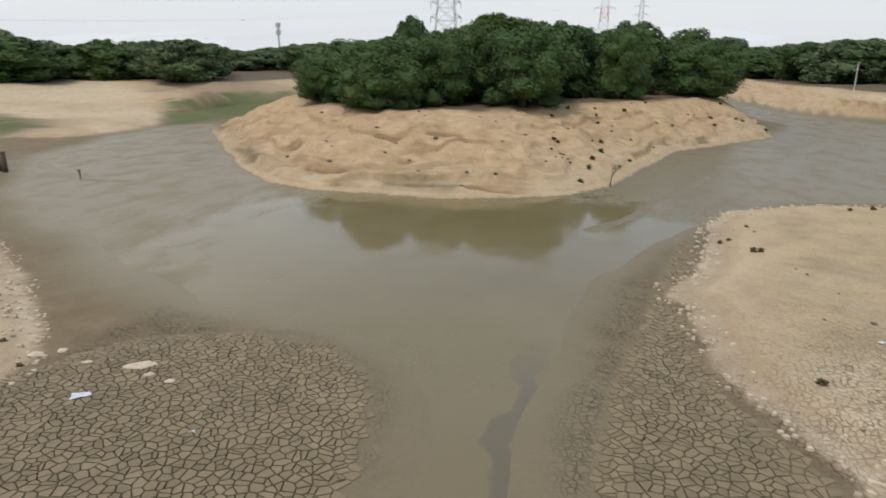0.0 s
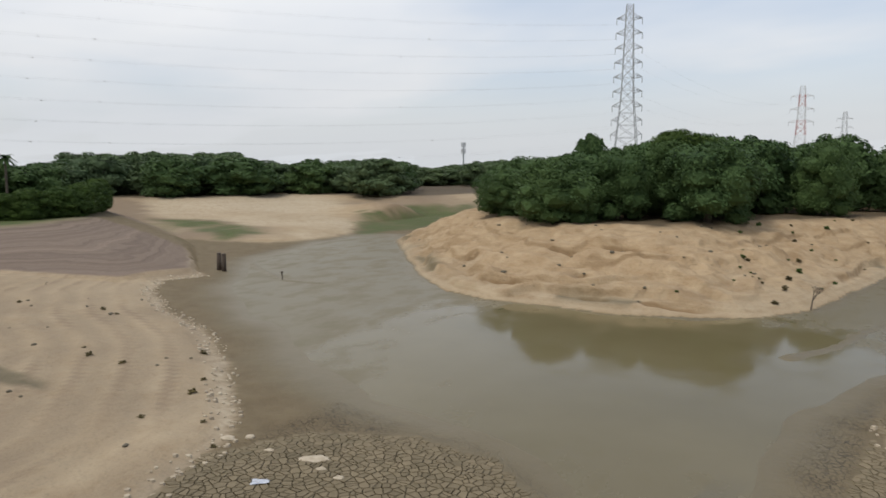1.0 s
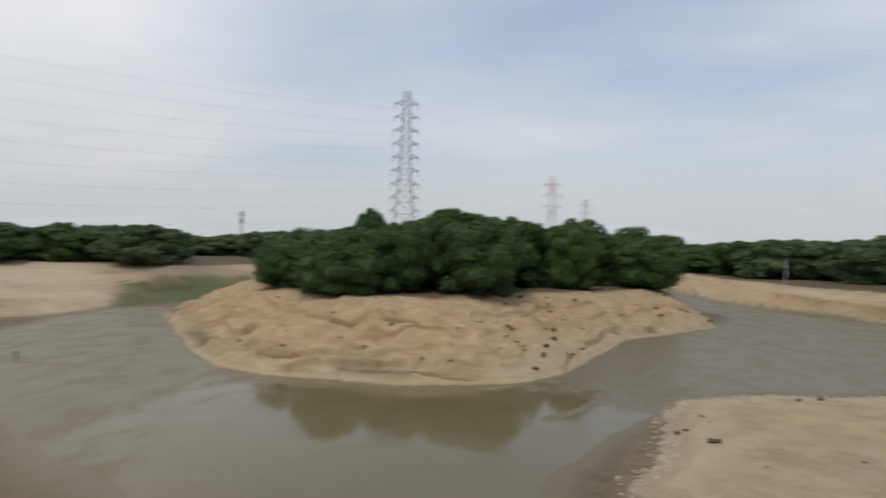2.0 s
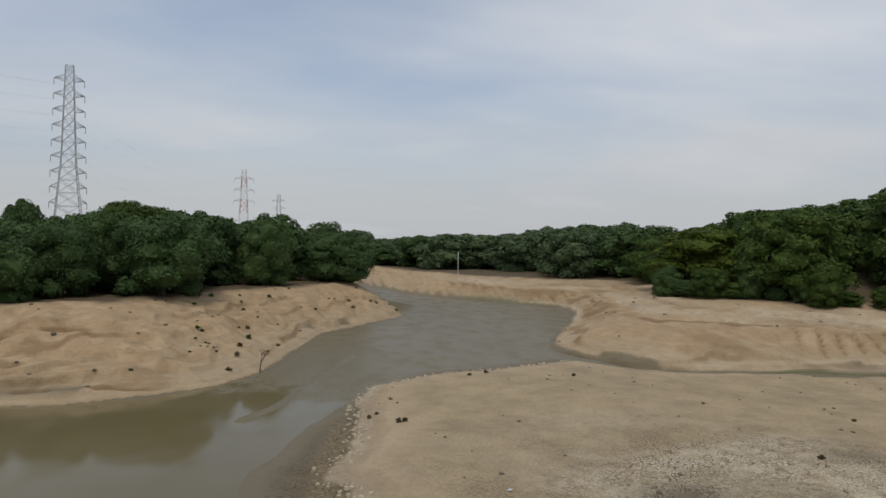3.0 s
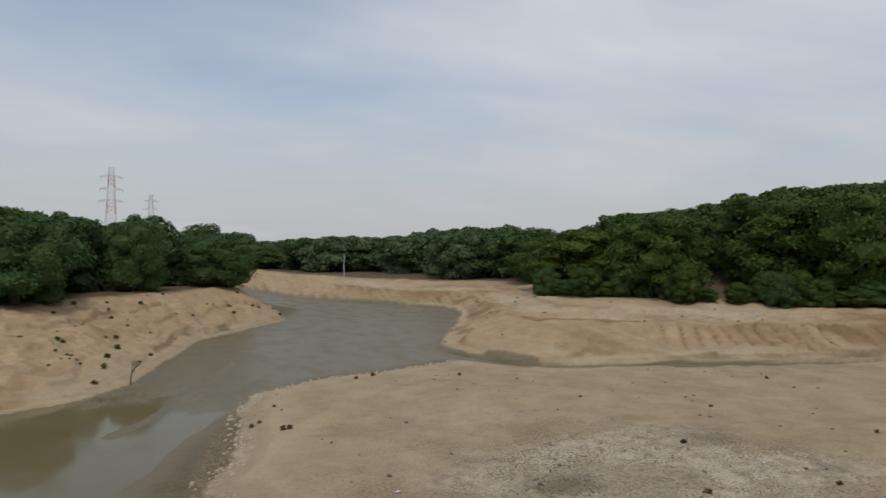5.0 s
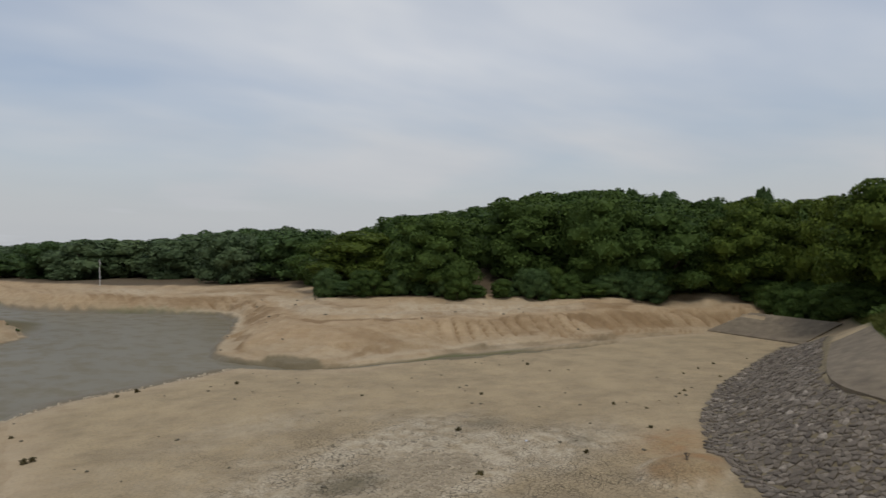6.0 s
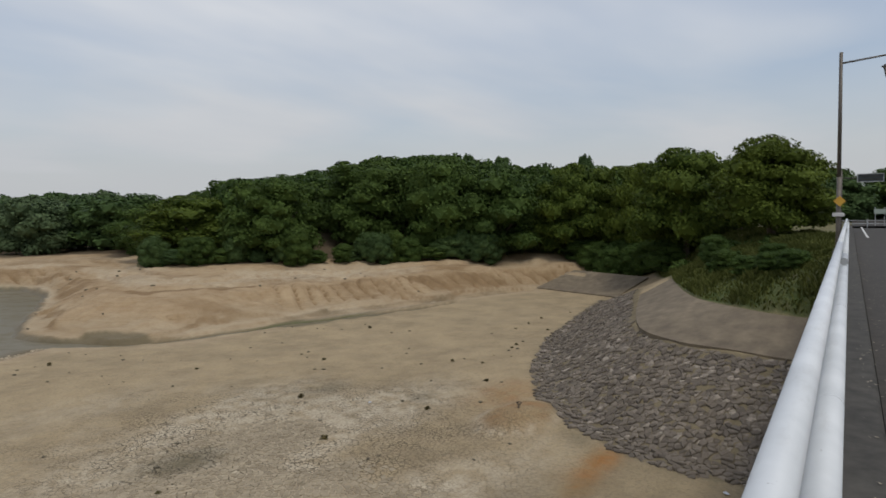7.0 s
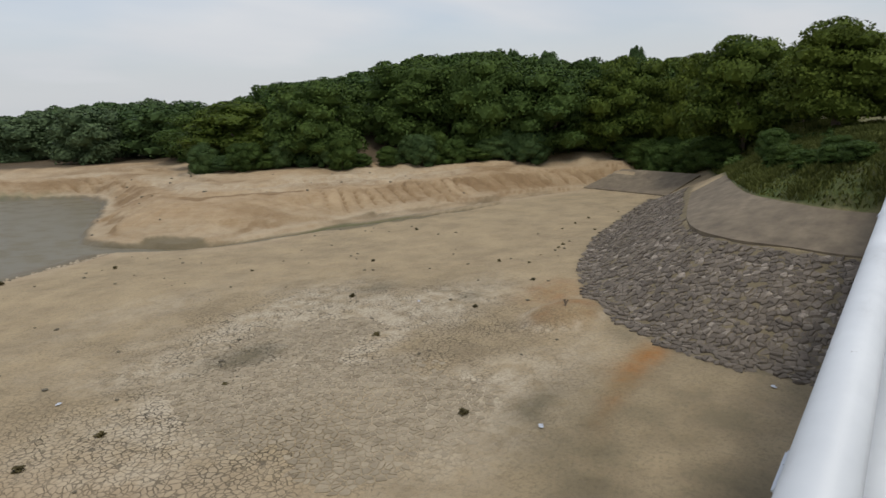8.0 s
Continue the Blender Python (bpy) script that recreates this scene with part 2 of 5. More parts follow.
def mat_stone():
    """Rubble: every stone its own tone, silt lying over it in patches."""
    n = Nodes("rubble_stone")
    tone = n.math("FRACT", n.math("ADD", n.random(), n.island()))
    col = n.mix(n.ramp(tone, (0.0, 0), (0.55, 1)), (0.074, 0.060, 0.046), (0.165, 0.138, 0.110))
    col = n.mix(n.ramp(tone, (0.60, 0), (0.80, 1)), col, (0.235, 0.197, 0.155))
    col = n.mix(n.ramp(tone, (0.93, 0), (0.96, 1)), col, (0.38, 0.33, 0.27))
    f = n.noise(7, 6, 0.65)
    col = n.mix(n.ramp(f, (0.40, 0.55), (0.60, 0)), col, (0.075, 0.061, 0.048))
    silt = n.math("MULTIPLY", n.ramp(n.noise(0.5, 5, 0.65), (0.42, 0.1), (0.62, 0.75)), n.ramp(n.noise(9, 5, 0.7), (0.40, 0.2), (0.60, 1)))
    col = n.mix(silt, col, (0.155, 0.126, 0.092))
    n.bump(f, 0.8, 0.03)
    return n.done(col, 0.88, 0)


M_STONE = mat_stone()
M_CONCRETE = mat_simple("weathered_concrete", (0.125, 0.098, 0.066), (0.235, 0.188, 0.126), 1.4, 0.85, 0, 0.4, 0.01)
M_ASPHALT = mat_simple("asphalt", (0.030, 0.026, 0.021), (0.060, 0.051, 0.041), 9, 0.85, 0, 0.5, 0.006)
M_KERB = mat_simple("kerb_concrete", (0.030, 0.027, 0.022), (0.075, 0.068, 0.057), 5, 0.85, 0, 0.4, 0.01)
M_LINE = mat_simple("road_paint", (0.55, 0.55, 0.53), (0.70, 0.70, 0.68), 9, 0.7)


def mat_pipe():
    n = Nodes("white_painted_pipe")
    col = n.mix(n.ramp(n.noise(2.2, 5), (0.35, 0), (0.65, 1)), (0.56, 0.59, 0.62), (0.68, 0.71, 0.74))
    dirt = n.ramp(n.noise(7, 7, 0.7, stretch=(0.25, 1, 1)), (0.58, 0), (0.75, 0.25))
    col = n.mix(dirt, col, (0.30, 0.29, 0.27))
    chip = n.ramp(n.noise(60, 3, 0.6, stretch=(0.5, 1, 1)), (0.74, 0), (0.76, 0.6))
    col = n.mix(chip, col, (0.10, 0.085, 0.07))
    n.bump(chip, 0.2, 0.002)
    return n.done(col, n.mix(dirt, 0.48, 0.7))


M_PIPE = mat_pipe()
M_STEEL = mat_simple("galvanised_steel", (0.40, 0.41, 0.42), (0.52, 0.53, 0.54), 3, 0.5, 0.2, 0.1, 0.002)
M_POLE = mat_simple("brown_steel_pole", (0.085, 0.075, 0.065), (0.14, 0.12, 0.10), 6, 0.5, 0.2, 0.1, 0.002)
# red paint faded in colour to carry the haze of distance
M_RED_HAZED = mat_simple("hazed_red_steel", (0.44, 0.17, 0.15), (0.52, 0.22, 0.19), 3, 0.6)
M_WHITE = mat_simple("white_steel", (0.6, 0.6, 0.6), (0.7, 0.7, 0.7), 3, 0.6)
M_WOOD = mat_simple("wet_wood", (0.045, 0.032, 0.022), (0.09, 0.065, 0.045), 6, 0.85, 0, 0.6, 0.02)
M_ROCK = mat_simple("dark_stone", (0.06, 0.05, 0.035), (0.13, 0.11, 0.075), 6, 0.9, 0, 0.6, 0.02, 0.4)


# ---- mesh tools ----
def mesh_of(name, verts, faces, material, smooth=False):
    me = bpy.data.meshes.new(name)
    me.from_pydata([tuple(v) for v in verts], [], [tuple(f) for f in faces])
    me.materials.append(material)
    if smooth:
        me.polygons.foreach_set("use_smooth", [True] * len(me.polygons))
    me.update()
    return me


def part(name, data, parent=None, label="", m=None):
    ob = new(name, data)
    if m is not None:
        ob.matrix_world = m
    if parent:
        ob.parent = parent
    if label:
        ob["label"] = label
    return ob


def to_mesh(name, bm, material, smooth=False):
    me = bpy.data.meshes.new(name)
    bm.to_mesh(me)
    bm.free()
    me.materials.append(material)
    if smooth:
        me.polygons.foreach_set("use_smooth", [True] * len(me.polygons))
    return me


def rod(bm, a, b, r, r2=None, sides=8, caps=True):
    """A round bar from a to b."""
    a, b = Vector(a), Vector(b)
    d = b - a
    q = d.to_track_quat("Z", "Y").to_matrix().to_4x4()
    bmesh.ops.create_cone(bm, cap_ends=caps, segments=sides, radius1=r, radius2=r if r2 is None else r2, depth=d.length,
                          matrix=Matrix.Translation((a + b) / 2) @ q)


def block(bm, c, s, rot=None, bevel=0.0):
    g = bmesh.ops.create_cube(bm, size=1.0)
    vs = g["verts"]
    bmesh.ops.scale(bm, vec=s, verts=vs)
    if bevel:
        es = list({e for v in vs for e in v.link_edges})
        r = bmesh.ops.bevel(bm, geom=es, offset=bevel, segments=2, affect="EDGES")
        vs = list({v for f in r["faces"] for v in f.verts} | {v for v in vs if v.is_valid})
    if rot is not None:
        bmesh.ops.transform(bm, matrix=rot, verts=vs)
    bmesh.ops.translate(bm, vec=c, verts=vs)


# ---- plan ----
WATER = [(-36, 31), (-27, 24.8), (-21, 21.2), (-17, 19), (-13.5, 17.4), (-9, 16.9), (-6.5, 16.2), (-5.2, 15), (-4.3, 13), (-3.7, 11), (-3.3, 8),
         (-3.3, -60), (-0.7, -60), (-0.8, 8), (-0.9, 11), (-1.0, 14.2), (-0.7, 18), (0, 23.3), (1.5, 29), (4.5, 35), (9, 40.3), (15, 42.5), (20, 44.2),
         (22, 49), (24, 53.5), (30, 62), (34.5, 71), (36, 80), (29, 92), (21, 107), (17, 131), (14, 131), (17, 107), (19, 85), (14.4, 71.5), (5, 59.5),
         (1.8, 49), (0, 41.5), (-6, 36), (-18, 35), (-27, 41), (-33, 48), (-43, 61), (-47, 66), (-50, 62), (-48, 55), (-44, 42)]
ISLAND = [(-42.9, 61.6), (-32.3, 48), (-26.3, 41), (-21.6, 36.8), (-17.8, 35.5), (-14, 35.4), (-9.9, 35.4), (-6, 36.5), (-3, 38.1), (-0.4, 42.1),
          (1.6, 49.3), (4.6, 59.9), (8.9, 65), (14.4, 72.4), (15.5, 80), (14, 100), (5, 125), (-20, 125), (-45, 100), (-47, 75)]
ISLAND_TOP = [(-31, 61), (-24.4, 53.9), (-18.1, 51), (-11.3, 52.1), (-8.8, 58.6), (-0.5, 67.7), (9, 79), (9, 100), (0, 115), (-20, 115), (-38, 90), (-36, 70)]
LEFT = [(-40.1, 32.4), (-41.1, 29.5), (-38.9, 27), (-32.7, 23.4), (-29.2, 22.2), (-25.1, 20.5), (-20.3, 17.2), (-16.8, 14.3), (-14.7, 12.6), (-14.2, 11),
        (-13.5, 9), (-12.5, 5), (-12, -60), (-400, -60), (-400, 50), (-70, 47), (-53, 40.7), (-45.8, 35.6)]
BROWN = [(-42.7, 29.7), (-42.4, 26.9), (-47.5, 25.4), (-53, 24.3), (-60, 20), (-75, 10), (-75, -60), (-400, -60), (-400, 108), (-116, 72), (-75.6, 54.2), (-58.2, 44.8), (-46.6, 36.4), (-41.4, 32.4)]
BROWN_TOP = [(-71, 28), (-71.5, 35.8), (-77.5, 45.5), (-91, 55.5), (-120, 66), (-400, 96), (-400, -60), (-90, -60), (-90, 5), (-78, 20)]
FARSAND = [(-122, 81), (-88, 62.8), (-80, 64.4), (-63, 60.5), (-49.5, 54), (-50, 64), (-64, 81), (-83, 97), (-98, 104)]
GREENS = [[(-87, 61.5), (-71, 55), (-58.7, 50.6), (-57.6, 55), (-63, 59.5), (-80.5, 63.6)], [(-64.5, 82.5), (-50.3, 64.5), (-47.5, 72), (-57, 108), (-62, 130), (-70, 120)]]
RAMP = [(55.7, 17.1), (59.5, 26.3), (64.3, 24.2), (59.9, 15.4)]
STREAM = [(24.8, 37.4), (28, 36.3), (31, 35.2), (36.5, 33.4), (39.7, 32.4), (45, 30.4), (49, 29.3)]
GULLY = [(20, 45.7), (20.4, 40.5), (22.8, 36.8), (25, 36.2), (25.3, 38.7), (24.7, 41.9), (22.3, 43.4), (21.4, 46.5)]
FARLEFT = [(-52, 50), (-48.7, 60), (-52, 66), (-59, 76), (-61, 96), (-50, 105), (-30, 135), (0, 140), (14, 131), (18, 140), (18, 900), (-900, 900), (-900, 50), (-84.6, 55), (-66, 48)]
FARLEFT_TOP = [(-113, 70), (-99, 79), (-99, 100), (-66, 101.5), (-62, 130), (-55, 160), (0, 170), (10, 180), (10, 900), (-900, 900), (-900, 60), (-140, 60)]
RIGHT = [(13.9, 39.7), (9.2, 38.9), (5.4, 36.1), (4.2, 33.1), (3.6, 28.9), (3, 24.9), (1.8, 22.9), (1.8, 21.8), (2.4, 21.2), (2.5, 19.3), (2.7, 16.8),
         (3.4, 14.9), (4.2, 13.7), (5.0, 12.6), (5.5, 9), (5.6, 5), (5.6, -60), (400, -60), (400, 14), (68, 22.5), (62, 26.6), (56, 29.1), (45, 32.7), (37, 35.2), (30.5, 35.6), (26, 36.0), (22.6, 38.8), (20.9, 42)]
BANK = [(21.6, 48.5), (21.9, 43.5), (23.4, 38.5), (25.6, 37), (30, 36.4), (37.5, 35.8), (45, 33.2), (56, 29.5), (62, 27), (68, 23), (120, 16), (900, 16), (900, 900),
        (40, 900), (18, 140), (17.7, 131), (21.6, 107), (30, 92), (37, 80), (35, 71), (30, 62), (23.9, 52.7)]
BANK_TOP = [(44.8, 53.5), (45.2, 63), (56.7, 87.8), (47, 96), (35.8, 105), (28, 128), (24, 145), (50, 900), (900, 900), (900, 27), (80, 27), (70, 29.5), (68.5, 34), (61.3, 44.8), (50.2, 51.7)]
APRON = [(18, -60), (18.4, -3), (18.6, 1.8), (18.8, 3.7), (19.5, 5.8), (21.5, 8.4), (24.1, 10.7), (29.1, 13.2), (35.9, 15.2), (44.4, 16.7), (55.4, 18.4), (64, 21), (72, 24), (400, 24), (400, -60)]
SLAB = [(25.3, -60), (25.5, 1.2), (26.3, 3.5), (27.3, 6.1), (30.6, 8.4), (41, 11.1), (55, 14.5), (62, 17), (72, 20), (400, 20), (400, -60)]
CREST = [(29, -60), (29, 1.2), (29.9, 3), (33.4, 6.3), (41, 9.1), (55, 12.5), (64, 16), (73, 18), (400, 18), (400, -60)]
ROADSIDE = [(31, -60), (31, 0.45), (38, 0.8), (44, 2.5), (52, 6), (60, 10), (75, 14), (400, 14), (400, -60)]
ROAD_Z = 6.30
HOLLOWS = [(-18.3, 38.6, 1.5, 0.45), (-11.9, 37.3, 1.3, 0.5), (-16.2, 44.6, 1.9, 0.4), (-7.4, 37.6, 1.6, 0.4), (-13.6, 40.2, 0.5, 0.5), (-21.5, 40.5, 1.2, 0.35), (-12.5, 45.8, 1.6, 0.3), (-24, 44, 1.0, 0.3)]
RIDGES = [([(-1.2, 30.5), (0.6, 33.5), (2.0, 38), (4.2, 43), (5.6, 47)], 0.45), ([(-44, 40), (-38, 36.5), (-34, 34.5), (-31, 34.8)], 0.4), ([(19, 72), (22, 71.5)], 0.8)]
PLATES = [[(-15.5, 3), (-15, 9), (-14.6, 11.6), (-13, 14.2), (-10.5, 15.6), (-7.5, 15.4), (-5.8, 14), (-4.8, 11.5), (-4.2, 8), (-4, 3)],
          [(-0.2, 5), (-0.1, 11), (0.2, 15), (0.9, 19), (1.7, 24), (3.0, 30), (3.4, 28), (2.6, 24), (1.7, 22.6), (1.6, 21.8), (2.3, 20.8), (2.4, 18), (2.9, 15.2), (4, 13.3), (4.6, 11.8), (5.1, 9), (5.2, 5)]]


def lattice(ix, iy, seed):
    h = (ix * 374761393 + iy * 668265263 + seed * 1442695041).astype(np.int64)
    h = (h ^ (h >> 13)) * 1274126177 & 0x7FFFFFFF
    return ((h ^ (h >> 16)) & 0xFFFF) / 65535.0


def vnoise(x, y, scale, seed=0):
    x, y = x * scale, y * scale
    ix, iy = np.floor(x).astype(np.int64), np.floor(y).astype(np.int64)
    fx, fy = x - ix, y - iy
    fx, fy = fx * fx * (3 - 2 * fx), fy * fy * (3 - 2 * fy)
    a, b = lattice(ix, iy, seed), lattice(ix + 1, iy, seed)
    c, d = lattice(ix, iy + 1, seed), lattice(ix + 1, iy + 1, seed)
    return (a + (b - a) * fx) * (1 - fy) + (c + (d - c) * fx) * fy - 0.5


def fbm(x, y, scale, octaves=4, seed=0):
    s, amp = 0.0, 1.0
    for k in range(octaves):
        s = s + amp * vnoise(x, y, scale * 2 ** k, seed + k)
        amp *= 0.5
    return s


def inside(poly, x, y):
    """Distance to a closed outline, positive within it."""
    x, y = np.asarray(x, float), np.asarray(y, float)
    d2, odd = np.full(x.shape, 1e18), np.zeros(x.shape, bool)
    for (ax, ay), (bx, by) in zip(poly, poly[1:] + poly[:1]):
        ex, ey = bx - ax, by - ay
        t = np.clip(((x - ax) * ex + (y - ay) * ey) / (ex * ex + ey * ey), 0, 1)
        d2 = np.minimum(d2, (x - ax - t * ex) ** 2 + (y - ay - t * ey) ** 2)
        if ay != by:
            odd ^= ((ay > y) != (by > y)) & (x < ax + (y - ay) * ex / ey)
    return np.where(odd, 1, -1) * np.sqrt(d2)


def step(a, b, v):
    t = np.clip((v - a) / (b - a), 0, 1)
    return t * t * (3 - 2 * t)


def between(outer, inner):
    """0 on the outer outline, 1 on and within the inner one."""
    o, i = np.maximum(outer, 0), np.maximum(-inner, 0)
    return np.where(outer <= 0, 0, o / np.maximum(o + i, 1e-6))


def land(x, y):
    """Height of the ground and what covers it, at plan points."""
    wob = fbm(x, y, 0.35, 4, 3) * 0.9
    wob2 = fbm(x, y, 0.08, 3, 9)
    far = step(60, 120, np.hypot(x, y))
    jit = wob * (1 + far) + 0.7 * fbm(x, y, 1.1, 3, 8)
    dw = inside(WATER, x, y) + fbm(x, y, 0.13, 3, 3) * 1.5
    z = np.clip(-0.05 * dw, -0.3, 0.13) + 0.008 * fbm(x, y, 0.6, 3, 21)
    for pts, w in RIDGES:
        d = -inside(pts + pts[-2:0:-1], x, y)
        z = np.where(dw > 0, np.maximum(z, -0.10 + 0.17 * np.exp(-(d / w) ** 2) + 0.10 * fbm(x, y, 0.9, 3, 71)), z)
    m = {}
    # island
    o, i = inside(ISLAND, x, y) + wob * 0.4, inside(ISLAND_TOP, x, y)
    f = between(o, i)
    gul = np.abs(fbm(x, y, 0.28, 4, 31))
    prof = np.interp(f, [0, 0.03, 0.07, 0.30, 0.42, 0.75, 0.93, 1], [0, 0.05, 0.12, 0.34, 0.50, 0.86, 0.97, 1.0])
    zi = 3.6 * prof + (1.05 * gul - 0.22) * np.sin(np.pi * np.clip(f, 0, 1)) * (f > 0)
    zi = zi + 0.035 * np.sin(zi * 2 * np.pi / 0.27) * step(0.04, 0.2, f) * (f < 1)
    edge_n, soil_shade = fbm(x, y, 0.22, 4, 55), np.zeros_like(x)
    for lev, h in ((0.11, 0.60), (0.24, 0.40), (0.42, 0.34), (0.62, 0.30)):
        lip = f + 0.20 * edge_n
        # subsoil tone along each lip doubles as the shade below the step
        soil_shade = np.maximum(soil_shade, 0.7 * np.exp(-((lip - lev) / 0.012) ** 2) * step(-0.1, 0.2, fbm(x, y, 0.16, 3, 60 + int(lev * 100))))
        zi = zi + h * (step(lev - 0.012, lev + 0.012, lip) - step(lev - 0.16, lev + 0.16, lip)) * step(0.02, 0.06, f) * step(-0.25, 0.15, fbm(x, y, 0.11, 2, 60 + int(lev * 100)))
    for hx, hy, hw, hd in HOLLOWS:
        hol = np.exp(-((x - hx + 0.4 * wob) / hw) ** 2 - ((y - hy + 0.5 * wob) / 0.42) ** 2)
        zi = zi - hd * hol
        # shade of the undercut hollow, put into the colour
        soil_shade = np.maximum(soil_shade, 0.95 * step(0.25, 0.6, hol + 0.3 * wob))
    zi = zi + 0.20 * fbm(x, y, 0.7, 5, 63) * step(0.03, 0.1, f)
    z = np.where(o > 0, np.maximum(z, zi + 0.02), z)
    isl = o > 0
    soil_shade = np.maximum(soil_shade, 0.35 * step(0.16, 0.26, fbm(x, y, 0.42, 5, 68) - 0.30 * np.abs(f - 0.12))) * isl * step(0.015, 0.05, f) * (1 - step(0.8, 1, f))
    # undercut spots along the bank foot, given a dark colour further down
    ledge = step(0.5, 0.8, fbm(x, y, 0.30, 3, 66) * 2.2) * np.exp(-((f - 0.10) / 0.05) ** 2) * isl
    # near left flat and the brown embankment behind it
    los = inside(LEFT, x, y)
    o = los + jit * 0.35
    zl = 0.10 + 0.22 * step(0, 1.2, o) + 0.018 * np.clip(o, 0, 40) + 0.05 * wob2
    zl = zl + 0.02 * np.sin(los * 2 * np.pi / 1.6 + 2.0 * fbm(x, y, 0.05, 2, 15)) * step(0.5, 3, o)
    z = np.where(o > 0, np.maximum(z, zl), z)
    left = step(-0.1, 0.2, o)
    lo = o
    o, i = inside(BROWN, x, y) + jit * 0.25, inside(BROWN_TOP, x, y)
    f = between(o, i)
    zb = 0.6 + 1.9 * f ** 0.9
    zb = zb + 0.05 * np.sin(zb * 2 * np.pi / 0.45) * (f > 0.02) * (f < 0.98)
    z = np.where(o > 0, np.maximum(z, zb), z)
    brown, brown_top = step(0, 0.6, o), step(-1, 2, i)
    # far left flats
    o, i = inside(FARLEFT, x, y) + jit, inside(FARLEFT_TOP, x, y)
    f = between(o, i)
    zf = 0.12 + 0.5 * step(0, 4, o) + 2.6 * f ** 1.6 + 1.0 * wob2 * step(1, 8, o) * (1 - f) + 0.004 * np.clip(i, 0, 600)
    zf = zf + 2.0 * np.exp(-(((x + 61) / 11) ** 2 + ((y - 88) / 6) ** 2))
    z = np.where(o > 0, np.maximum(z, zf), z)
    farl = step(0, 1.5, o)
    # right flat
    o = inside(RIGHT, x, y) + jit * 0.35
    zr = 0.03 + 0.35 * step(-0.1, 1.7, o) + 0.010 * np.clip(o, 0, 30) + 0.22 * wob2 * step(1, 6, o)
    z = np.where(o > 0, np.maximum(z, zr), z)
    hump = np.exp(-(((x - 21.2 + 0.4 * wob) / 2.0) ** 2 + ((y - 10.0 + 0.4 * wob) / 1.15) ** 2) ** 2)
    z = z + 0.40 * hump * (o > 0)
    right, ro = step(-0.1, 0.2, o), o
    # right bank, up to the woods
    o, i = inside(BANK, x, y) + jit * 0.45, inside(BANK_TOP, x, y)
    f = between(o, i)
    prof = np.interp(f, [0, 0.015, 0.09, 0.26, 0.33, 0.8, 1], [0, 0.10, 0.15, 0.62, 0.66, 0.82, 1])
    run = (0.93 * x - 0.30 * y) / 1.35 + 1.3 * fbm(x, y, 0.16, 3, 41)
    rill = np.maximum(np.sin(2 * np.pi * run), 0) ** 3 * np.clip(0.75 + 1.6 * fbm(x, y, 0.10, 2, 43), 0.1, 1)
    rill = rill * step(0.07, 0.14, f + 0.08 * wob) * (1 - step(0.27, 0.36, f + 0.1 * wob)) * step(33, 40, x)
    zk = 0.10 + 3.0 * prof - 0.55 * rill + 0.5 * wob2 * step(0.05, 0.3, f) + 0.30 * fbm(x, y, 0.5, 4, 44) * step(0.03, 0.15, f) * (1 - step(0.9, 1, f))
    zk = zk + 0.012 * np.clip(i, 0, 700)
    zk = zk + 3.5 * np.exp(-(((x - 78) / 28) ** 2 + ((y - 60) / 26) ** 2)) * step(-2, 12, i)
    z = np.where(o > 0, np.maximum(z, zk), z)
    lipb = f + 0.16 * fbm(x, y, 0.16, 4, 81)
    for lev, h in ((0.07, 0.35), (0.40, 0.30), (0.66, 0.35)):
        zk_add = h * (step(lev - 0.012, lev + 0.012, lipb) - step(lev - 0.15, lev + 0.15, lipb))
        z = np.where((o > 0) & (z <= zk), zk + zk_add, z)
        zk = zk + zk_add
        soil_shade = np.maximum(soil_shade, 0.8 * np.exp(-((lipb - lev) / 0.014) ** 2) * step(-0.15, 0.2, fbm(x, y, 0.12, 3, 83)) * (o > 0))
    # rill bottoms carry painted shade; the soft light leaves them flat
    soil_shade = np.maximum(soil_shade, 0.95 * step(0.35, 0.75, rill) * (o > 0))
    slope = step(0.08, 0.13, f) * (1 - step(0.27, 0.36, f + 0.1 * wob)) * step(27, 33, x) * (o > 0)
    soil_shade = np.maximum(soil_shade, slope * np.clip(0.38 + 1.5 * fbm(x + 0.5 * y, y * 0.25, 0.5, 4, 42), 0, 0.8))
    soil_shade = np.maximum(soil_shade, 0.85 * step(0.25, 0.6, np.exp(-((lipb - 0.33) / 0.035) ** 2) * step(-0.1, 0.25, fbm(x, y, 0.09, 3, 84))) * (o > 0))
    bench = (o > 0) * step(26, 34, x) * np.maximum(1 - step(0.05, 0.10, f), step(0.34, 0.42, f) * (1 - step(0.8, 1, f)))
    soil_shade = np.maximum(soil_shade, 0.6 * step(0.12, 0.3, fbm(x, y, 0.14, 4, 87)) * (o > 0) * step(0.3, 0.4, f) * (1 - step(0.85, 1, f)))
    bank, bf = step(0, 0.8, o), f
    # causeway: stone apron, slab, grass slope, road level
    a, s, c, r = (inside(p, x, y) for p in (APRON, SLAB, CREST, ROADSIDE))
    fall = step(43, 60, x)
    z_slab, z_crest = 2.7 - 1.35 * fall, 3.7 - 1.5 * fall
    ze = np.where(a > 0, 0.15 + (z_slab - 0.15) * between(a, s), -9)
    ze = np.where(s > 0, z_slab + (z_crest - z_slab) * between(s, c), ze)
    ze = np.where(c > 0, z_crest + (ROAD_Z - 0.12 - z_crest) * between(c, r) ** (0.8 + 0.7 * fall), ze)
    z = np.where(a > 0, np.maximum(z, ze), z)
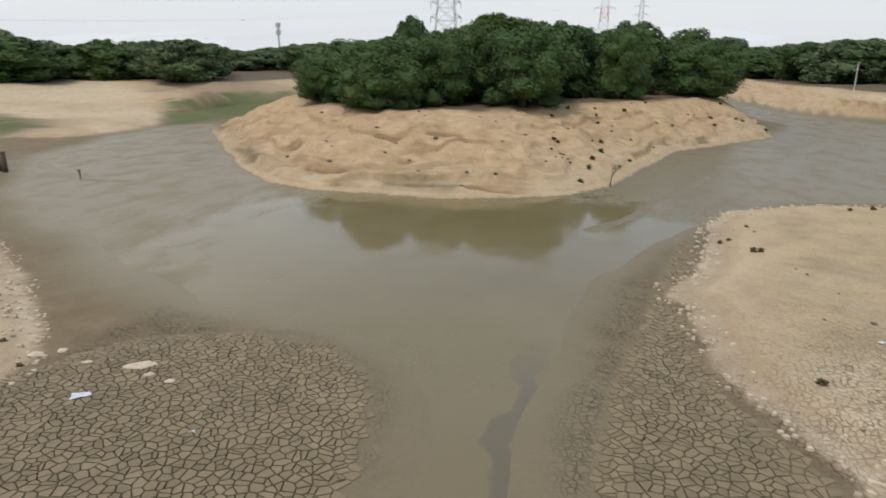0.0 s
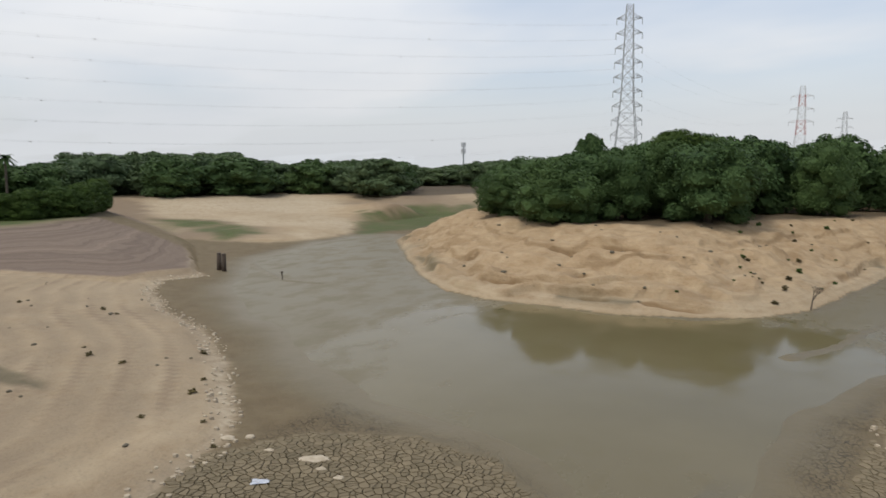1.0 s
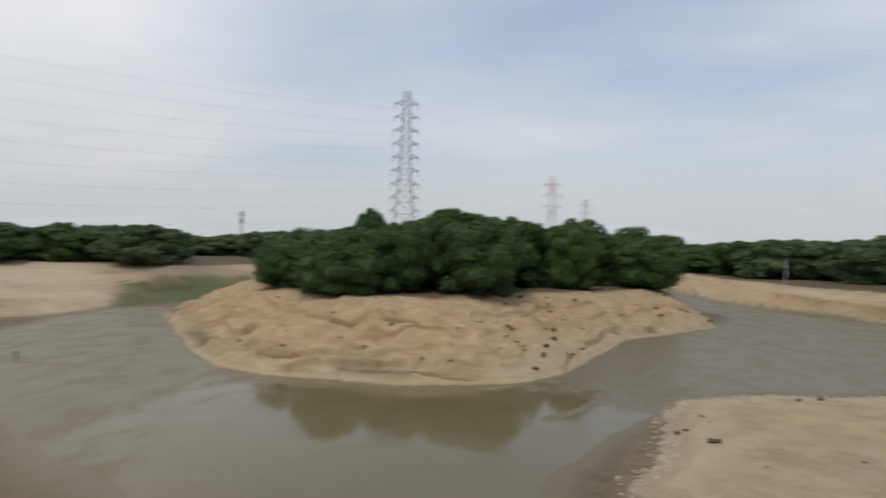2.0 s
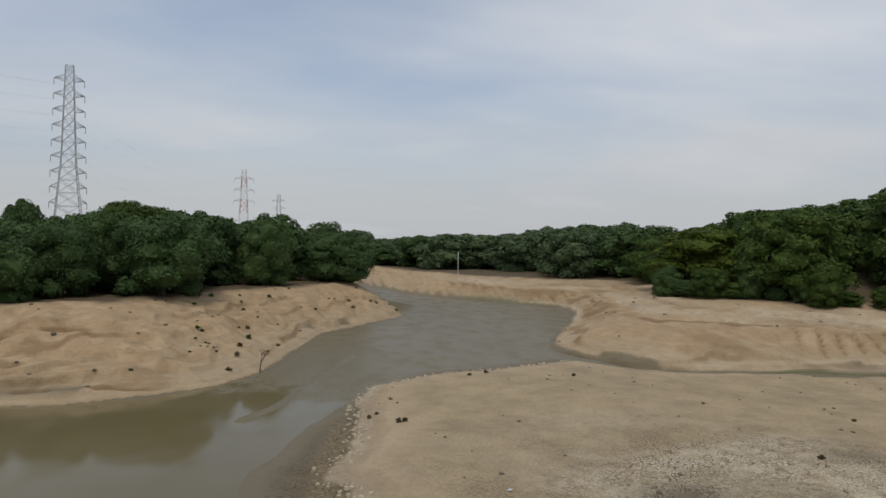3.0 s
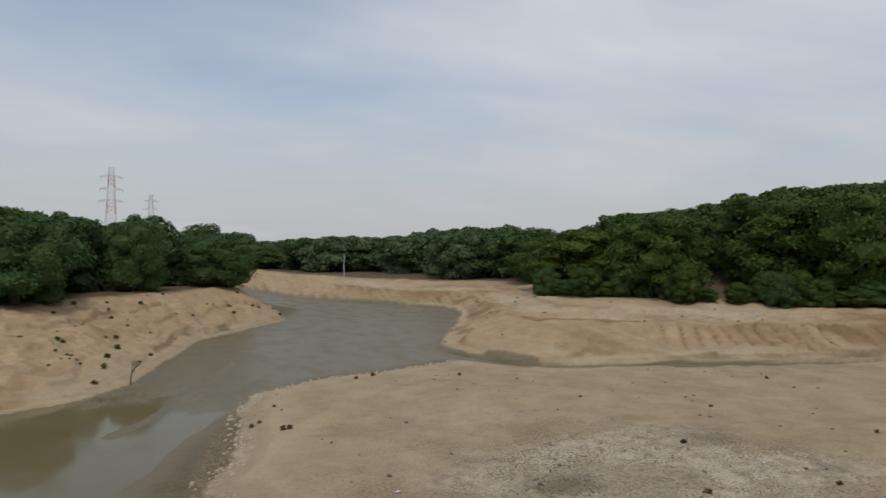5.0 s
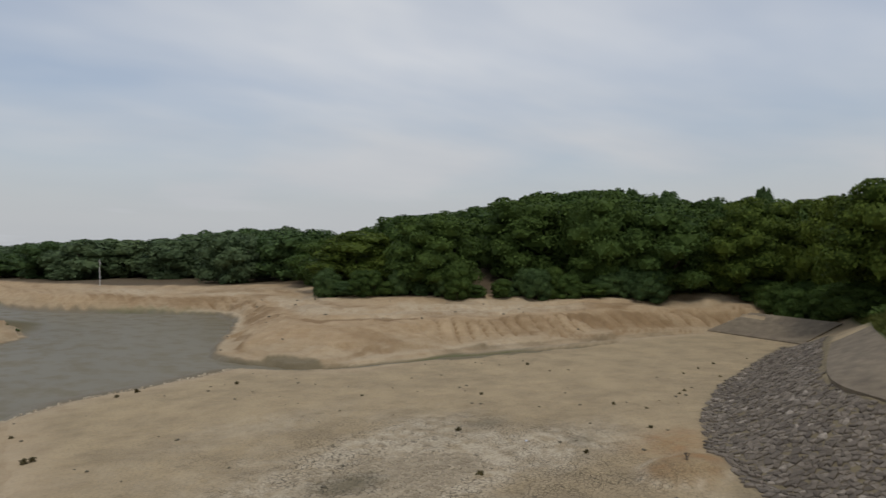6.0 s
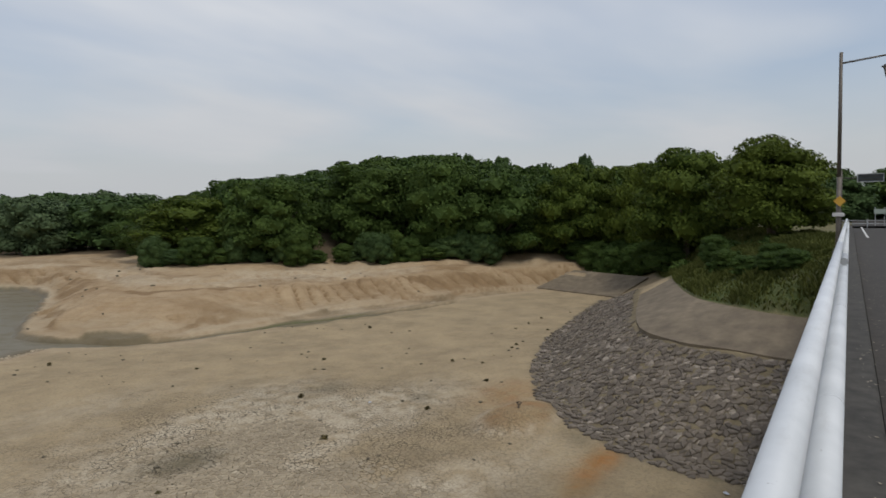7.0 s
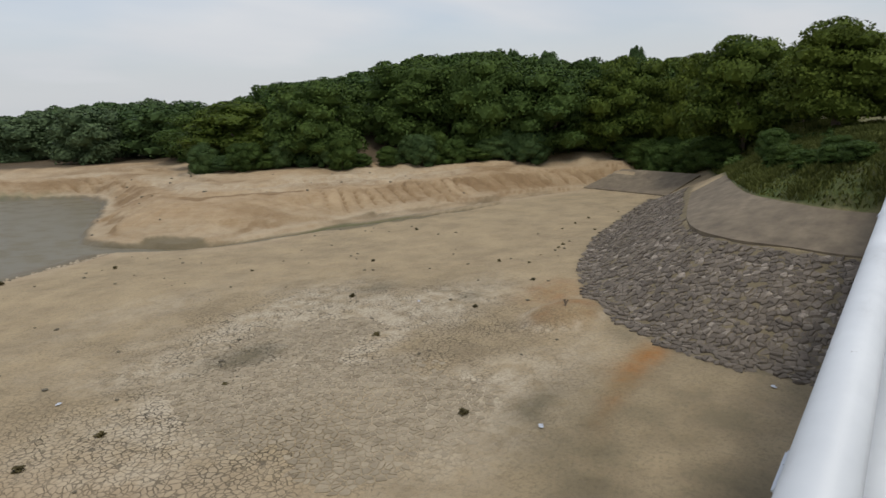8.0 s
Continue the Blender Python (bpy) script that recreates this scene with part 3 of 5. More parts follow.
    # seat of the paved ramp, and the thin stream at the foot of the bank
    ramp = inside(RAMP, x, y)
    z = np.where(ramp > -0.4, 0.55 + 1.4 * np.clip(((x - 57.6) * 0.92 - (y - 21.7) * 0.39) / 4.6, 0, 1) - 0.04, z)
    ds = -inside(STREAM + STREAM[-2:0:-1], x, y)
    wid = np.interp(x, [25, 30, 37, 41, 49], [0.35, 0.8, 1.25, 0.8, 0.2]) * (1 + 0.8 * wob)
    z = np.where(ds < 4.0, np.minimum(z, -0.10 + 0.32 * np.clip(ds / np.maximum(wid, 0.1) - 0.6, 0, 60) ** 0.8), z)
    gully = inside(GULLY, x, y) + 0.25 * wob
    z = z - 0.25 * step(-0.2, 0.7, gully)
    # covers
    dry = np.maximum.reduce([np.where(isl, 1.0, 0), left, farl, right, bank])
    green = step(0.1, 0.3, fbm(x, y, 0.05, 3, 77)) * far * (z < 0.7) * (dw < -0.5)
    strip = np.maximum(*[step(-1.5, 1.5, inside(p, x, y) + 1.6 * wob) for p in GREENS])
    pale_flat = step(-1.0, 1.2, inside(FARSAND, x, y) + 2 * wob)
    seam = np.interp(x, [15, 26, 36, 42, 51, 60], [38.2, 36.6, 34.4, 32.6, 30.0, 27.4])
    seam = np.exp(-((y - seam) / 2.6) ** 2) * step(21, 28, x) * step(75, 62, x)
    dry = np.maximum(dry, np.clip(seam * (0.95 + 1.3 * fbm(x, y, 0.35, 3, 48)), 0, 1))
    m["dry"] = dry
    u, v = (x - 14.2) * 0.9 + (y - 16.6) * 0.43, -(x - 14.2) * 0.43 + (y - 16.6) * 0.9
    bowl = np.exp(-((u / 9.0) ** 2 + (v / 8.4) ** 2) ** 1.5)
    m["crust"] = right * np.clip(bowl * (0.72 + 2.8 * fbm(x * 0.6, y, 0.26, 4, 5)), 0, 1)
    m["crust"] = np.maximum(m["crust"], 0.75 * np.clip(right * step(1.3, 0.1, ro) + left * (1 - brown) * step(1.1, 0.1, lo), 0, 1) * (0.7 + wob))
    m["crust"] = np.maximum(m["crust"], 0.65 * bench * np.clip(0.7 + 1.6 * fbm(x, y, 0.15, 4, 88), 0, 1))
    m["crust"] = np.maximum(m["crust"], 0.6 * farl * pale_flat * np.clip(0.7 + 1.5 * fbm(x, y, 0.1, 4, 25), 0, 1))
    m["crust"] = np.maximum(m["crust"], 0.9 * right * np.exp(-((hump - 0.25) / 0.16) ** 2))
    m["soil_shade"] = np.clip(soil_shade, 0, 0.9) * (1 - right * (1 - bank))
    line = step(0.55, 0.95, np.sin(los * 2 * np.pi / 1.6 + 2.0 * fbm(x, y, 0.05, 2, 15)))
    m["track"] = left * (1 - brown) * np.clip(line * (0.55 + 1.2 * fbm(x, y, 0.2, 3, 19)), 0, 0.8) * step(0.8, 2, lo) + farl * (1 - pale_flat) * np.clip(0.6 + 1.6 * fbm(x, y, 0.06, 4, 25), 0, 1) * (z < 4)
    m["ochre"] = 0.6 * hump + 0.8 * np.exp(-(((x + 61) / 11) ** 2 + ((y - 88) / 6) ** 2)) + np.where(isl, 0.75 * step(0.2, 1.6, z + wob * 0.8), 0) + bank * 0.55 * step(0.4, 1.6, z + wob)
    track = 0.5 + 0.5 * np.sin(los * 2 * np.pi / 1.6 + 2.6 + 2.0 * fbm(x, y, 0.05, 2, 15))
    m["pale"] = left * (1 - brown) * np.clip(0.22 + 0.35 * track + 0.6 * fbm(x, y, 0.25, 4, 17) + 0.5 * step(1.6, 0.2, lo), 0, 1) + right * step(1.6, 0.1, ro) * 0.8
    m["brown"] = brown * (1 - brown_top)
    m["flat"] = right * step(0.8, 4, ro) * (1 - bank) * 0.85
    m["rust"] = np.clip(0.35 * hump * (0.6 + 2 * fbm(x, y, 0.8, 3, 49)) + 0.8 * np.exp(-(((x - 19.0) / 0.8) ** 2 + ((y - 6.2) / 0.45) ** 2)) + 0.75 * np.exp(-(((x - 16.6) / 2.6) ** 2 + ((y - 5.9 - 0.12 * (x - 16.6) + 0.9 * wob) / 0.34) ** 2)) + 0.3 * np.exp(-(((x - 21.3) / 1.4) ** 2 + ((y - 10.1) / 0.9) ** 2))
                        + 0.5 * np.exp(-(((x - 24) / 2.0) ** 2 + ((y - 12) / 1.2) ** 2)), 0, 0.85) * (a < 0.2)
    damp_shade = 0.8 * np.exp(-(((x - 16) / 6.5) ** 2 + ((y - 3.4 - 0.8 * wob) / 4.0) ** 2) ** 2) * (0.8 + 1.4 * fbm(x, y, 0.5, 4, 39)) + 0.45 * np.exp(-(((x - 13.7) / 1.1) ** 2 + ((y - 7.3) / 0.6) ** 2)) * (0.7 + 1.5 * fbm(x, y, 1.6, 3, 44)) + 0.9 * np.exp(-(((x - 20.7 - 0.9 * (y - 8.0)) / 0.65) ** 2 + ((y - 7.7) / 0.9) ** 2)) + 0.85 * np.exp(-(((x - 12.6) / 1.7) ** 2 + ((y - 17.6) / 1.2) ** 2)) \
        + 0.8 * np.exp(-(((x - 21.0) / 1.0) ** 2 + ((y - 19.3) / 0.7) ** 2)) + 0.6 * np.exp(-(((x - 21.9) / 0.8) ** 2 + ((y - 14.8) / 0.5) ** 2)) + 0.4 * np.exp(-(((x - 14.0) / 1.2) ** 2 + ((y - 7.7) / 0.5) ** 2)) + 0.9 * np.exp(-(((x - 42) / 9) ** 2 + ((y - 32.6 + 0.29 * (x - 42) + 0.9 * wob) / 0.75) ** 2)) * (0.75 + 1.1 * fbm(x, y, 0.2, 3, 46)) + 0.7 * np.exp(-(((x - 25.5) / 3.5) ** 2 + ((y - 36.6 + 0.15 * (x - 26) + 0.9 * wob) / 0.7) ** 2)) * (0.8 + 1.1 * fbm(x, y, 0.2, 3, 47))
    m["damp_shade"] = np.clip(damp_shade * (0.75 + wob * 0.6), 0, 0.8) * right
    # moist stream edge, and the gully's shadowed side painted dark
    m["damp_shade"] = np.maximum(m["damp_shade"], np.maximum(0.9 * step(1.6, 0.7, ds / np.maximum(wid, 0.1)), 0.8 * step(-0.1, 0.25, gully)))
    edge = step(-3.2, -0.1, dw + 0.8 * wob)
    m["wet"] = np.clip(edge * (1 - dry) * 0.9, 0, 1)
    near = 1 - step(30, 42, np.hypot(x, y))
    under = step(-0.2, 0.2, a) * (1 - step(-0.1, 0.1, s)) * (x < 55)
    m["brown"] = np.maximum(m["brown"], step(0, 0.5, a) * (1 - step(-0.2, 0.2, c)) * step(42, 46, x))
    m["crack"] = near * (1 - step(-1.6, -0.4, dw)) * (1 - dry) * step(-0.5, 0.1, 14 - np.abs(x)) \
        + right * np.clip(bowl * (1.2 + 1.6 * fbm(x, y, 0.25, 3, 6)), 0, 1)
    plate = np.maximum(*[inside(p, x, y) for p in PLATES])
    m["crack"] = m["crack"] * (1 - step(-0.3, 0.1, plate))
    m["damp_shade"] = np.maximum(m["damp_shade"], step(0.0, 0.35, plate) * 0.8 * (1 - dry))
    # shade below the undercut ledges, painted as dark patches
    m["damp_shade"] = np.maximum(m["damp_shade"], 0.75 * np.clip(ledge, 0, 1))
    m["damp_shade"] = np.maximum(m["damp_shade"], 0.8 * left * step(0.25, 0.5, np.exp(-(((x + 26.5) / 3.4) ** 2 + ((y - 11.7 + wob * 0.8) / 0.45) ** 2)) + 0.2 * wob))
    # ground in the gaps between the apron stones is coloured darker
    m["damp_shade"] = np.maximum(m["damp_shade"], under * 0.75)
    hill = step(-0.35, 0.1, c) * 1.0
    m["grass"] = np.clip(np.maximum.reduce([hill * (1 - step(-0.6, 0.3, r) * 0.3), brown_top, np.clip(strip * (0.9 + wob), 0, 0.95) * (z < 1.6), 0.6 * step(1.5, 0.9, ds / np.maximum(wid, 0.1)) * step(30, 33, x) * step(42, 39, x), green * 0.6]), 0, 1)
    wood = np.maximum.reduce([step(-1.2, 0.6, inside(ISLAND_TOP, x, y) + wob), step(-0.5, 2, inside(FARLEFT_TOP, x, y)), step(-0.5, 1.5, inside(BANK_TOP, x, y))])
    # painted tree shade over the litter of the woods
    m["shade"] = wood * 0.9
    return z, m


def spread(lo, a, b, hi, fine, grow):
    """Even steps from a to b, widening outwards to lo and hi."""
    mid = list(np.arange(a, b, fine))
    up, s = [mid[-1]], fine
    while up[-1] < hi:
        s *= grow
        up.append(up[-1] + s)
    down, s = [mid[0]], fine
    while down[-1] > lo:
        s *= grow
        down.append(down[-1] - s)
    return np.array(down[:0:-1] + mid + up[1:])


def build_ground():
    xs, ys = spread(-1800, -46, 62, 1800, 0.32, 1.07), spread(-400, 4, 72, 2600, 0.32, 1.07)
    # closer steps along the island's worn front
    xs = np.concatenate([xs[xs < -34], np.arange(-34, 6, 0.19), xs[xs > 6.1]])
    ys = np.concatenate([ys[ys < 35], np.arange(35, 53, 0.17), ys[ys > 53.1]])
    X, Y = np.meshgrid(xs, ys)
    x, y = X.ravel(), Y.ravel()
    z, m = land(x, y)
    nx, ny = len(xs), len(ys)
    k = (np.arange(ny - 1)[:, None] * nx + np.arange(nx - 1)).ravel()
    me = bpy.data.meshes.new("ground")
    nf = len(k)
    me.vertices.add(nx * ny)
    me.vertices.foreach_set("co", np.column_stack([x, y, z]).ravel())
    me.loops.add(nf * 4)
    me.loops.foreach_set("vertex_index", np.column_stack([k, k + 1, k + nx + 1, k + nx]).ravel())
    me.polygons.add(nf)
    me.polygons.foreach_set("loop_start", np.arange(nf) * 4)
    me.polygons.foreach_set("use_smooth", np.ones(nf, bool))
    me.update(calc_edges=True)
    me.validate()
    for key, v in m.items():
        me.attributes.new(key, "FLOAT", "POINT").data.foreach_set("value", v.astype(np.float32))
    me.materials.append(M_GROUND)
    return tagged(new("ground", me), "drained reservoir bed of dry sandy clay and damp cracked mud", "ground", kind="structure")


def ground_z(x, y):
    return float(land(np.array([x]), np.array([y]))[0][0])


ground = build_ground()
pool = mesh_of("water", [(-70, -60, 0), (60, -60, 0), (60, 140, 0), (-70, 140, 0)], [(0, 1, 2, 3)], M_WATER)
tagged(new("water", pool), "shallow murky brown water left in the drained reservoir", "water", kind="structure")


# ---- bridge ----
def build_bridge():
    bm = bmesh.new()
    block(bm, (-30, -4.2, ROAD_Z - 0.45), (122, 8.6, 0.8), bevel=0.03)
    me = to_mesh("bridge_deck", bm, M_KERB)
    tagged(new("bridge_deck", me), "dark concrete bridge deck that carries the road", "bridge", kind="structure")
    bm = bmesh.new()
    block(bm, (-15, -4.19, ROAD_Z - 0.02), (180, 7.8, 0.04))
    road = to_mesh("road", bm, M_ASPHALT)
    tagged(new("road", road), "worn grey asphalt road over the bridge", "road", kind="structure")


build_bridge()


# ---- trees ----
def crown_data(name, seed, lobes, leaves, leaf, material, low=0.1, flat=0.74, subs=8):
    """A crown about one unit in radius and 1.9 high: small leaves over clumps that sit on rounded boughs."""
    rng = np.random.default_rng(seed)
    squash = np.array([1, 1, flat])
    cs, rs = [], []
    for k in range(lobes):
        u = (k + 0.5) / lobes
        zc = low + (1 - u) * (1.55 - low)
        az = k * 2.399963 + rng.uniform(-0.5, 0.5)
        w = math.sqrt(max(0.0, 1 - max(0.0, (zc - 0.75) / 1.0) ** 2)) * (0.70 + 0.3 * min(1, zc / 0.5))
        rr = rng.uniform(0.26, 0.48)
        rad = max(0, w - rr) * rng.uniform(0.8, 1.12)
        cs.append((math.cos(az) * rad, math.sin(az) * rad, zc + rng.uniform(-0.08, 0.08)))
        rs.append(rr)
    cs.append((0, 0, max(0.8, low))); rs.append(0.66 if low < 0.8 else 0.4)
    cs, rs = np.array(cs), np.array(rs)
    # clumps on the boughs, more of them above
    pick = np.repeat(np.arange(len(rs)), subs)
    n = rng.normal(size=(len(pick), 3))
    n[:, 2] += 0.5
    n /= np.linalg.norm(n, axis=1)[:, None]
    c2 = cs[pick] + n * (rs[pick] * 0.80)[:, None] * squash
    r2 = rs[pick] * rng.uniform(0.26, 0.46, len(pick))
    c2, r2 = np.vstack([c2, cs]), np.concatenate([r2, rs])
    share = np.concatenate([r2[:len(pick)] ** 2 * 1.2, rs ** 2 * 0.9])
    which = rng.choice(len(r2), leaves, p=share / share.sum())
    n = rng.normal(size=(leaves, 3))
    n[:, 2] += 0.45
    n /= np.linalg.norm(n, axis=1)[:, None]
    pos = c2[which] + n * (r2[which] * rng.uniform(0.82, 1.10, leaves))[:, None] * squash
    keep = pos[:, 2] > 0.0
    for k in range(len(rs)):
        keep &= np.linalg.norm((pos - cs[k]) / squash, axis=1) > rs[k] * 0.80
    pos, n = pos[keep], n[keep]
    m = len(pos)
    n = n + rng.normal(scale=0.5, size=(m, 3))
    n[:, 2] += 0.2
    n /= np.linalg.norm(n, axis=1)[:, None]
    t = np.cross(n, rng.normal(size=(m, 3)))
    t /= np.linalg.norm(t, axis=1)[:, None]
    b = np.cross(n, t)
    s = (leaf * rng.uniform(0.6, 1.35, m))[:, None]
    verts = np.stack([pos - t * s - b * s * 0.45, pos + t * s - b * s * 0.45 - n * s * 0.2, pos + b * s * 0.95 - n * s * 0.2], 1).reshape(-1, 3)
    faces = np.arange(m * 3).reshape(-1, 3).tolist()
    # dark inner boughs that close the crown
    bm = bmesh.new()
    for c, r in zip(cs, rs):
        bmesh.ops.create_icosphere(bm, subdivisions=1, radius=r * 0.82, matrix=Matrix.Translation(Vector(c)) @ Matrix.Diagonal((1, 1, flat, 1)))
    bm.verts.index_update()
    cv = np.array([v.co[:] for v in bm.verts])
    faces += [[v.index + len(verts) for v in f.verts] for f in bm.faces]
    bm.free()
    verts = np.vstack([verts, cv])
    verts[:, 2] *= 1.9 / verts[:, 2].max()
    return mesh_of(name, verts, faces, material)


def trunk_data(name):
    bm = bmesh.new()
    rod(bm, (0, 0, -0.12), (0.03, 0.02, 0.55), 0.075, 0.05, 7)
    for k in range(4):
        a = k * 1.7
        rod(bm, (0.02, 0.02, 0.35 + 0.06 * k), (0.5 * math.cos(a), 0.5 * math.sin(a), 0.9 + 0.1 * k), 0.035, 0.015, 5)
    return to_mesh(name, bm, M_BARK, True)


TRUNK = trunk_data("trunk")
NEAR = {key: [crown_data("crown", 10 * j + s, 26, 30000, 0.026, mat, 0.3 if key == "bright" else 0.1, flat) for s in range(3)]
        for j, (key, mat, flat) in enumerate((("dark", M_LEAF_DARK, 0.78), ("mid", M_LEAF_MID, 0.60), ("bright", M_LEAF_BRIGHT, 0.55)))}
# the far crowns take leaves with the haze painted in
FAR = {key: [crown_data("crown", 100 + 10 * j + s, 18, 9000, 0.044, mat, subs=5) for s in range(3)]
       for j, (key, mat) in enumerate((("dark", M_LEAF_DARK), ("mid", M_LEAF_MID), ("far", M_LEAF_HAZED)))}
HIGH = [crown_data("crown", 200 + s, 12, 9000, 0.04, M_LEAF_DARK, 1.05) for s in range(3)]
rng = random.Random(5)


def tree(x, y, top, radius, data, label, group, z=None, name="tree"):
    z = ground_z(x, y) if z is None else z
    ob = new(name)
    h = max(1.0, top - z)
    part("trunk", TRUNK, ob)
    part("crown", data, ob)
    ob.matrix_world = Matrix.LocRotScale((x, y, z - 0.05), Euler((0, 0, rng.uniform(0, 6.28))), (radius, radius, h / 1.9))
    return tagged(ob, label, "tree", group)


def stand(poly, gap, top, radius, kinds, label, group, cut=None, low=0.0, far_kinds=None, vary=1.0):
    """Trees scattered in an outline, their tops by a function of the place."""
    xs, ys = [p[0] for p in poly], [p[1] for p in poly]
    pts = []
    for _ in range(int(9 * (max(xs) - min(xs)) * (max(ys) - min(ys)) / gap ** 2)):
        x, y = rng.uniform(min(xs), max(xs)), rng.uniform(min(ys), max(ys))
        if cut and not cut(x, y):
            continue
        if all((x - a) ** 2 + (y - b) ** 2 > gap * gap for a, b in pts):
            pts.append((x, y))
    if not pts:
        return
    d = inside(poly, np.array([p[0] for p in pts]), np.array([p[1] for p in pts]))
    pts = [p for p, v in zip(pts, d) if v > low]
    zs = land(np.array([p[0] for p in pts]), np.array([p[1] for p in pts]))[0]
    deep = inside(poly, np.array([p[0] for p in pts]), np.array([p[1] for p in pts]))
    for (x, y), z, dd in zip(pts, zs, deep):
        if far_kinds and dd > 7:
            tree(x, y, top(x, y) + vary * rng.uniform(-0.9, 0.15), radius * rng.uniform(0.75, 1.35), rng.choice(far_kinds), label, group, z)
            continue
        tree(x, y, top(x, y) + vary * rng.uniform(-1.2, 0.15), radius * rng.uniform(0.7, 1.3), rng.choice(kinds), label, group, z)


def dist(x, y):
    return math.hypot(x, y)


def skyline(x, y, bearings, rises):
    """Height at a plan point that meets a canopy line, given in degrees of bearing and rise from the bridge."""
    return 8 + dist(x, y) * math.tan(radians(float(np.interp(math.degrees(math.atan2(x, y)), bearings, rises))))


def island_top(x, y):
    return skyline(x, y, [-28, -26, -23.4, -21.2, -19, -16.5, -13.9, -11.1, -7, -4.6, -1.3, 2.2, 5, 6.5, 8],
                   [-1.0, 0.1, 1.3, 1.2, 1.6, 1.9, 2.5, 3.35, 2.9, 2.55, 2.75, 2.75, 2.1, 1.2, 0.2])


stand(ISLAND_TOP, 4.8, island_top, 4.3, NEAR["dark"] + NEAR["mid"][:1], "dense dark green broadleaf tree on the island", "island trees", lambda x, y: y < 92, far_kinds=FAR["dark"], vary=0.6)
stand(ISLAND_TOP, 9, lambda x, y: 11.0, 4.5, FAR["dark"], "dark green broadleaf tree behind the island's front", "island trees", lambda x, y: y > 92)
FL = [(-122, 72), (-100, 80), (-100, 101), (-66, 102.5), (-62, 125), (-80, 150), (-150, 150), (-190, 90)]
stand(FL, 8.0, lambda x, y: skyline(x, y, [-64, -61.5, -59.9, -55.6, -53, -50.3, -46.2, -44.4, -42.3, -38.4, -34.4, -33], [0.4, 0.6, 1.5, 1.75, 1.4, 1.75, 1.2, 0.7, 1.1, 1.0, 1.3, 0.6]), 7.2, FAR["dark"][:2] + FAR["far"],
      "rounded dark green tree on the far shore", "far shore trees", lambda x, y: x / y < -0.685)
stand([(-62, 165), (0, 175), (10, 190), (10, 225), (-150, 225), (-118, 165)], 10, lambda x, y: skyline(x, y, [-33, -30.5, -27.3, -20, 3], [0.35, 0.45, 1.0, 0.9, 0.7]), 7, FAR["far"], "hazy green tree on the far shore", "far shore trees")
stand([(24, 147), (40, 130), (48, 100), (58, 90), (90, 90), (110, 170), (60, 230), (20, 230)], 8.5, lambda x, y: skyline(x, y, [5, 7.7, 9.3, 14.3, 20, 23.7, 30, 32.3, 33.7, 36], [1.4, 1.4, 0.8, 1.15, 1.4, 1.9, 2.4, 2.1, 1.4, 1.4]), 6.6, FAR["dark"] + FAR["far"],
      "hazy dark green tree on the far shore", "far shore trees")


def right_top(x, y):
    return skyline(x, y, [33.7, 35, 36.8, 38.5, 42.2, 45.6, 48.5, 50.4, 52, 55.1, 59, 63.4, 66.2, 69, 71.7, 74.7, 79, 83, 85, 88, 91],
                   [1.4, 1.3, 2.3, 3.0, 3.5, 3.7, 4.1, 4.8, 5.2, 5.5, 5.3, 4.5, 4.2, 4.5, 3.9, 4.1, 4.8, 4.4, 4.6, 4.2, 3.4])


RW = [(45.5, 54.5), (46, 63), (57, 87), (95, 90), (118, 40), (112, 20), (76, 25), (68, 28), (68.7, 34), (62, 46), (51, 53)]
stand(RW, 6.2, right_top, 5.6, NEAR["mid"] * 2 + NEAR["bright"][:1], "broad green broadleaf tree of the shore woods", "shore woods", far_kinds=FAR["mid"])
stand([(84, 8), (84, 2), (112, 0), (118, -40), (150, -40), (150, 14)], 8, lambda x, y: 8 + dist(x, y) * 0.055, 6.0, FAR["mid"] + FAR["dark"], "dark green tree beyond the road junction", "junction trees")
for x, y, top, r in ((60, 12.2, 13.7, 4.9), (50, 4.5, 13.15, 4.2), (57, 7.5, 12.4, 3.6), (70, 17.5, 13.4, 4.6), (75, 25, 13.4, 4.6), (77, 14, 13.4, 5.0), (66, 8, 13.0, 4.6)):
    tree(x, y, top, r, NEAR["bright"][int(x) % 3], "large bright green tree above the grassy slope", "slope trees")
for k in range(22):
    t = k / 21
    x, y = float(np.interp(t, [0, 0.3, 0.55, 1], [43.5, 46.5, 55, 66.5])) + rng.uniform(-0.9, 0.9), float(np.interp(t, [0, 0.3, 0.55, 1], [64, 54, 47.5, 34])) + rng.uniform(-0.9, 0.9)
    top, r = 4.4 + rng.uniform(0, 2.4), rng.uniform(1.0, 2.3)
    tree(x, y, top, r, (NEAR["dark"] + NEAR["mid"])[k % 6], "low rounded green shrub at the edge of the woods", "shoreline shrubs", name="shrub")
tree(-22.3, 68.0, 12.1, 2.3, HIGH[0], "taller dark tree that stands above the island canopy", "island trees")
tree(-12.5, 64, 11.9, 4.2, NEAR["mid"][1], "dense green broadleaf tree on the island", "island trees")
for az, d, top, r in ((-70.4, 95, 16.5, 2.0), (-60.4, 98, 17.3, 1.8), (-63.2, 96, 16.7, 2.4), (-35.4, 112, 11.6, 1.3), (-34.6, 112, 11.2, 1.1)):
    tx, ty = math.sin(radians(-az)) * d, math.cos(radians(az)) * d
    tree(tx, ty, top, r, HIGH[1], "slim dark treetop above the woods", "shore woods")


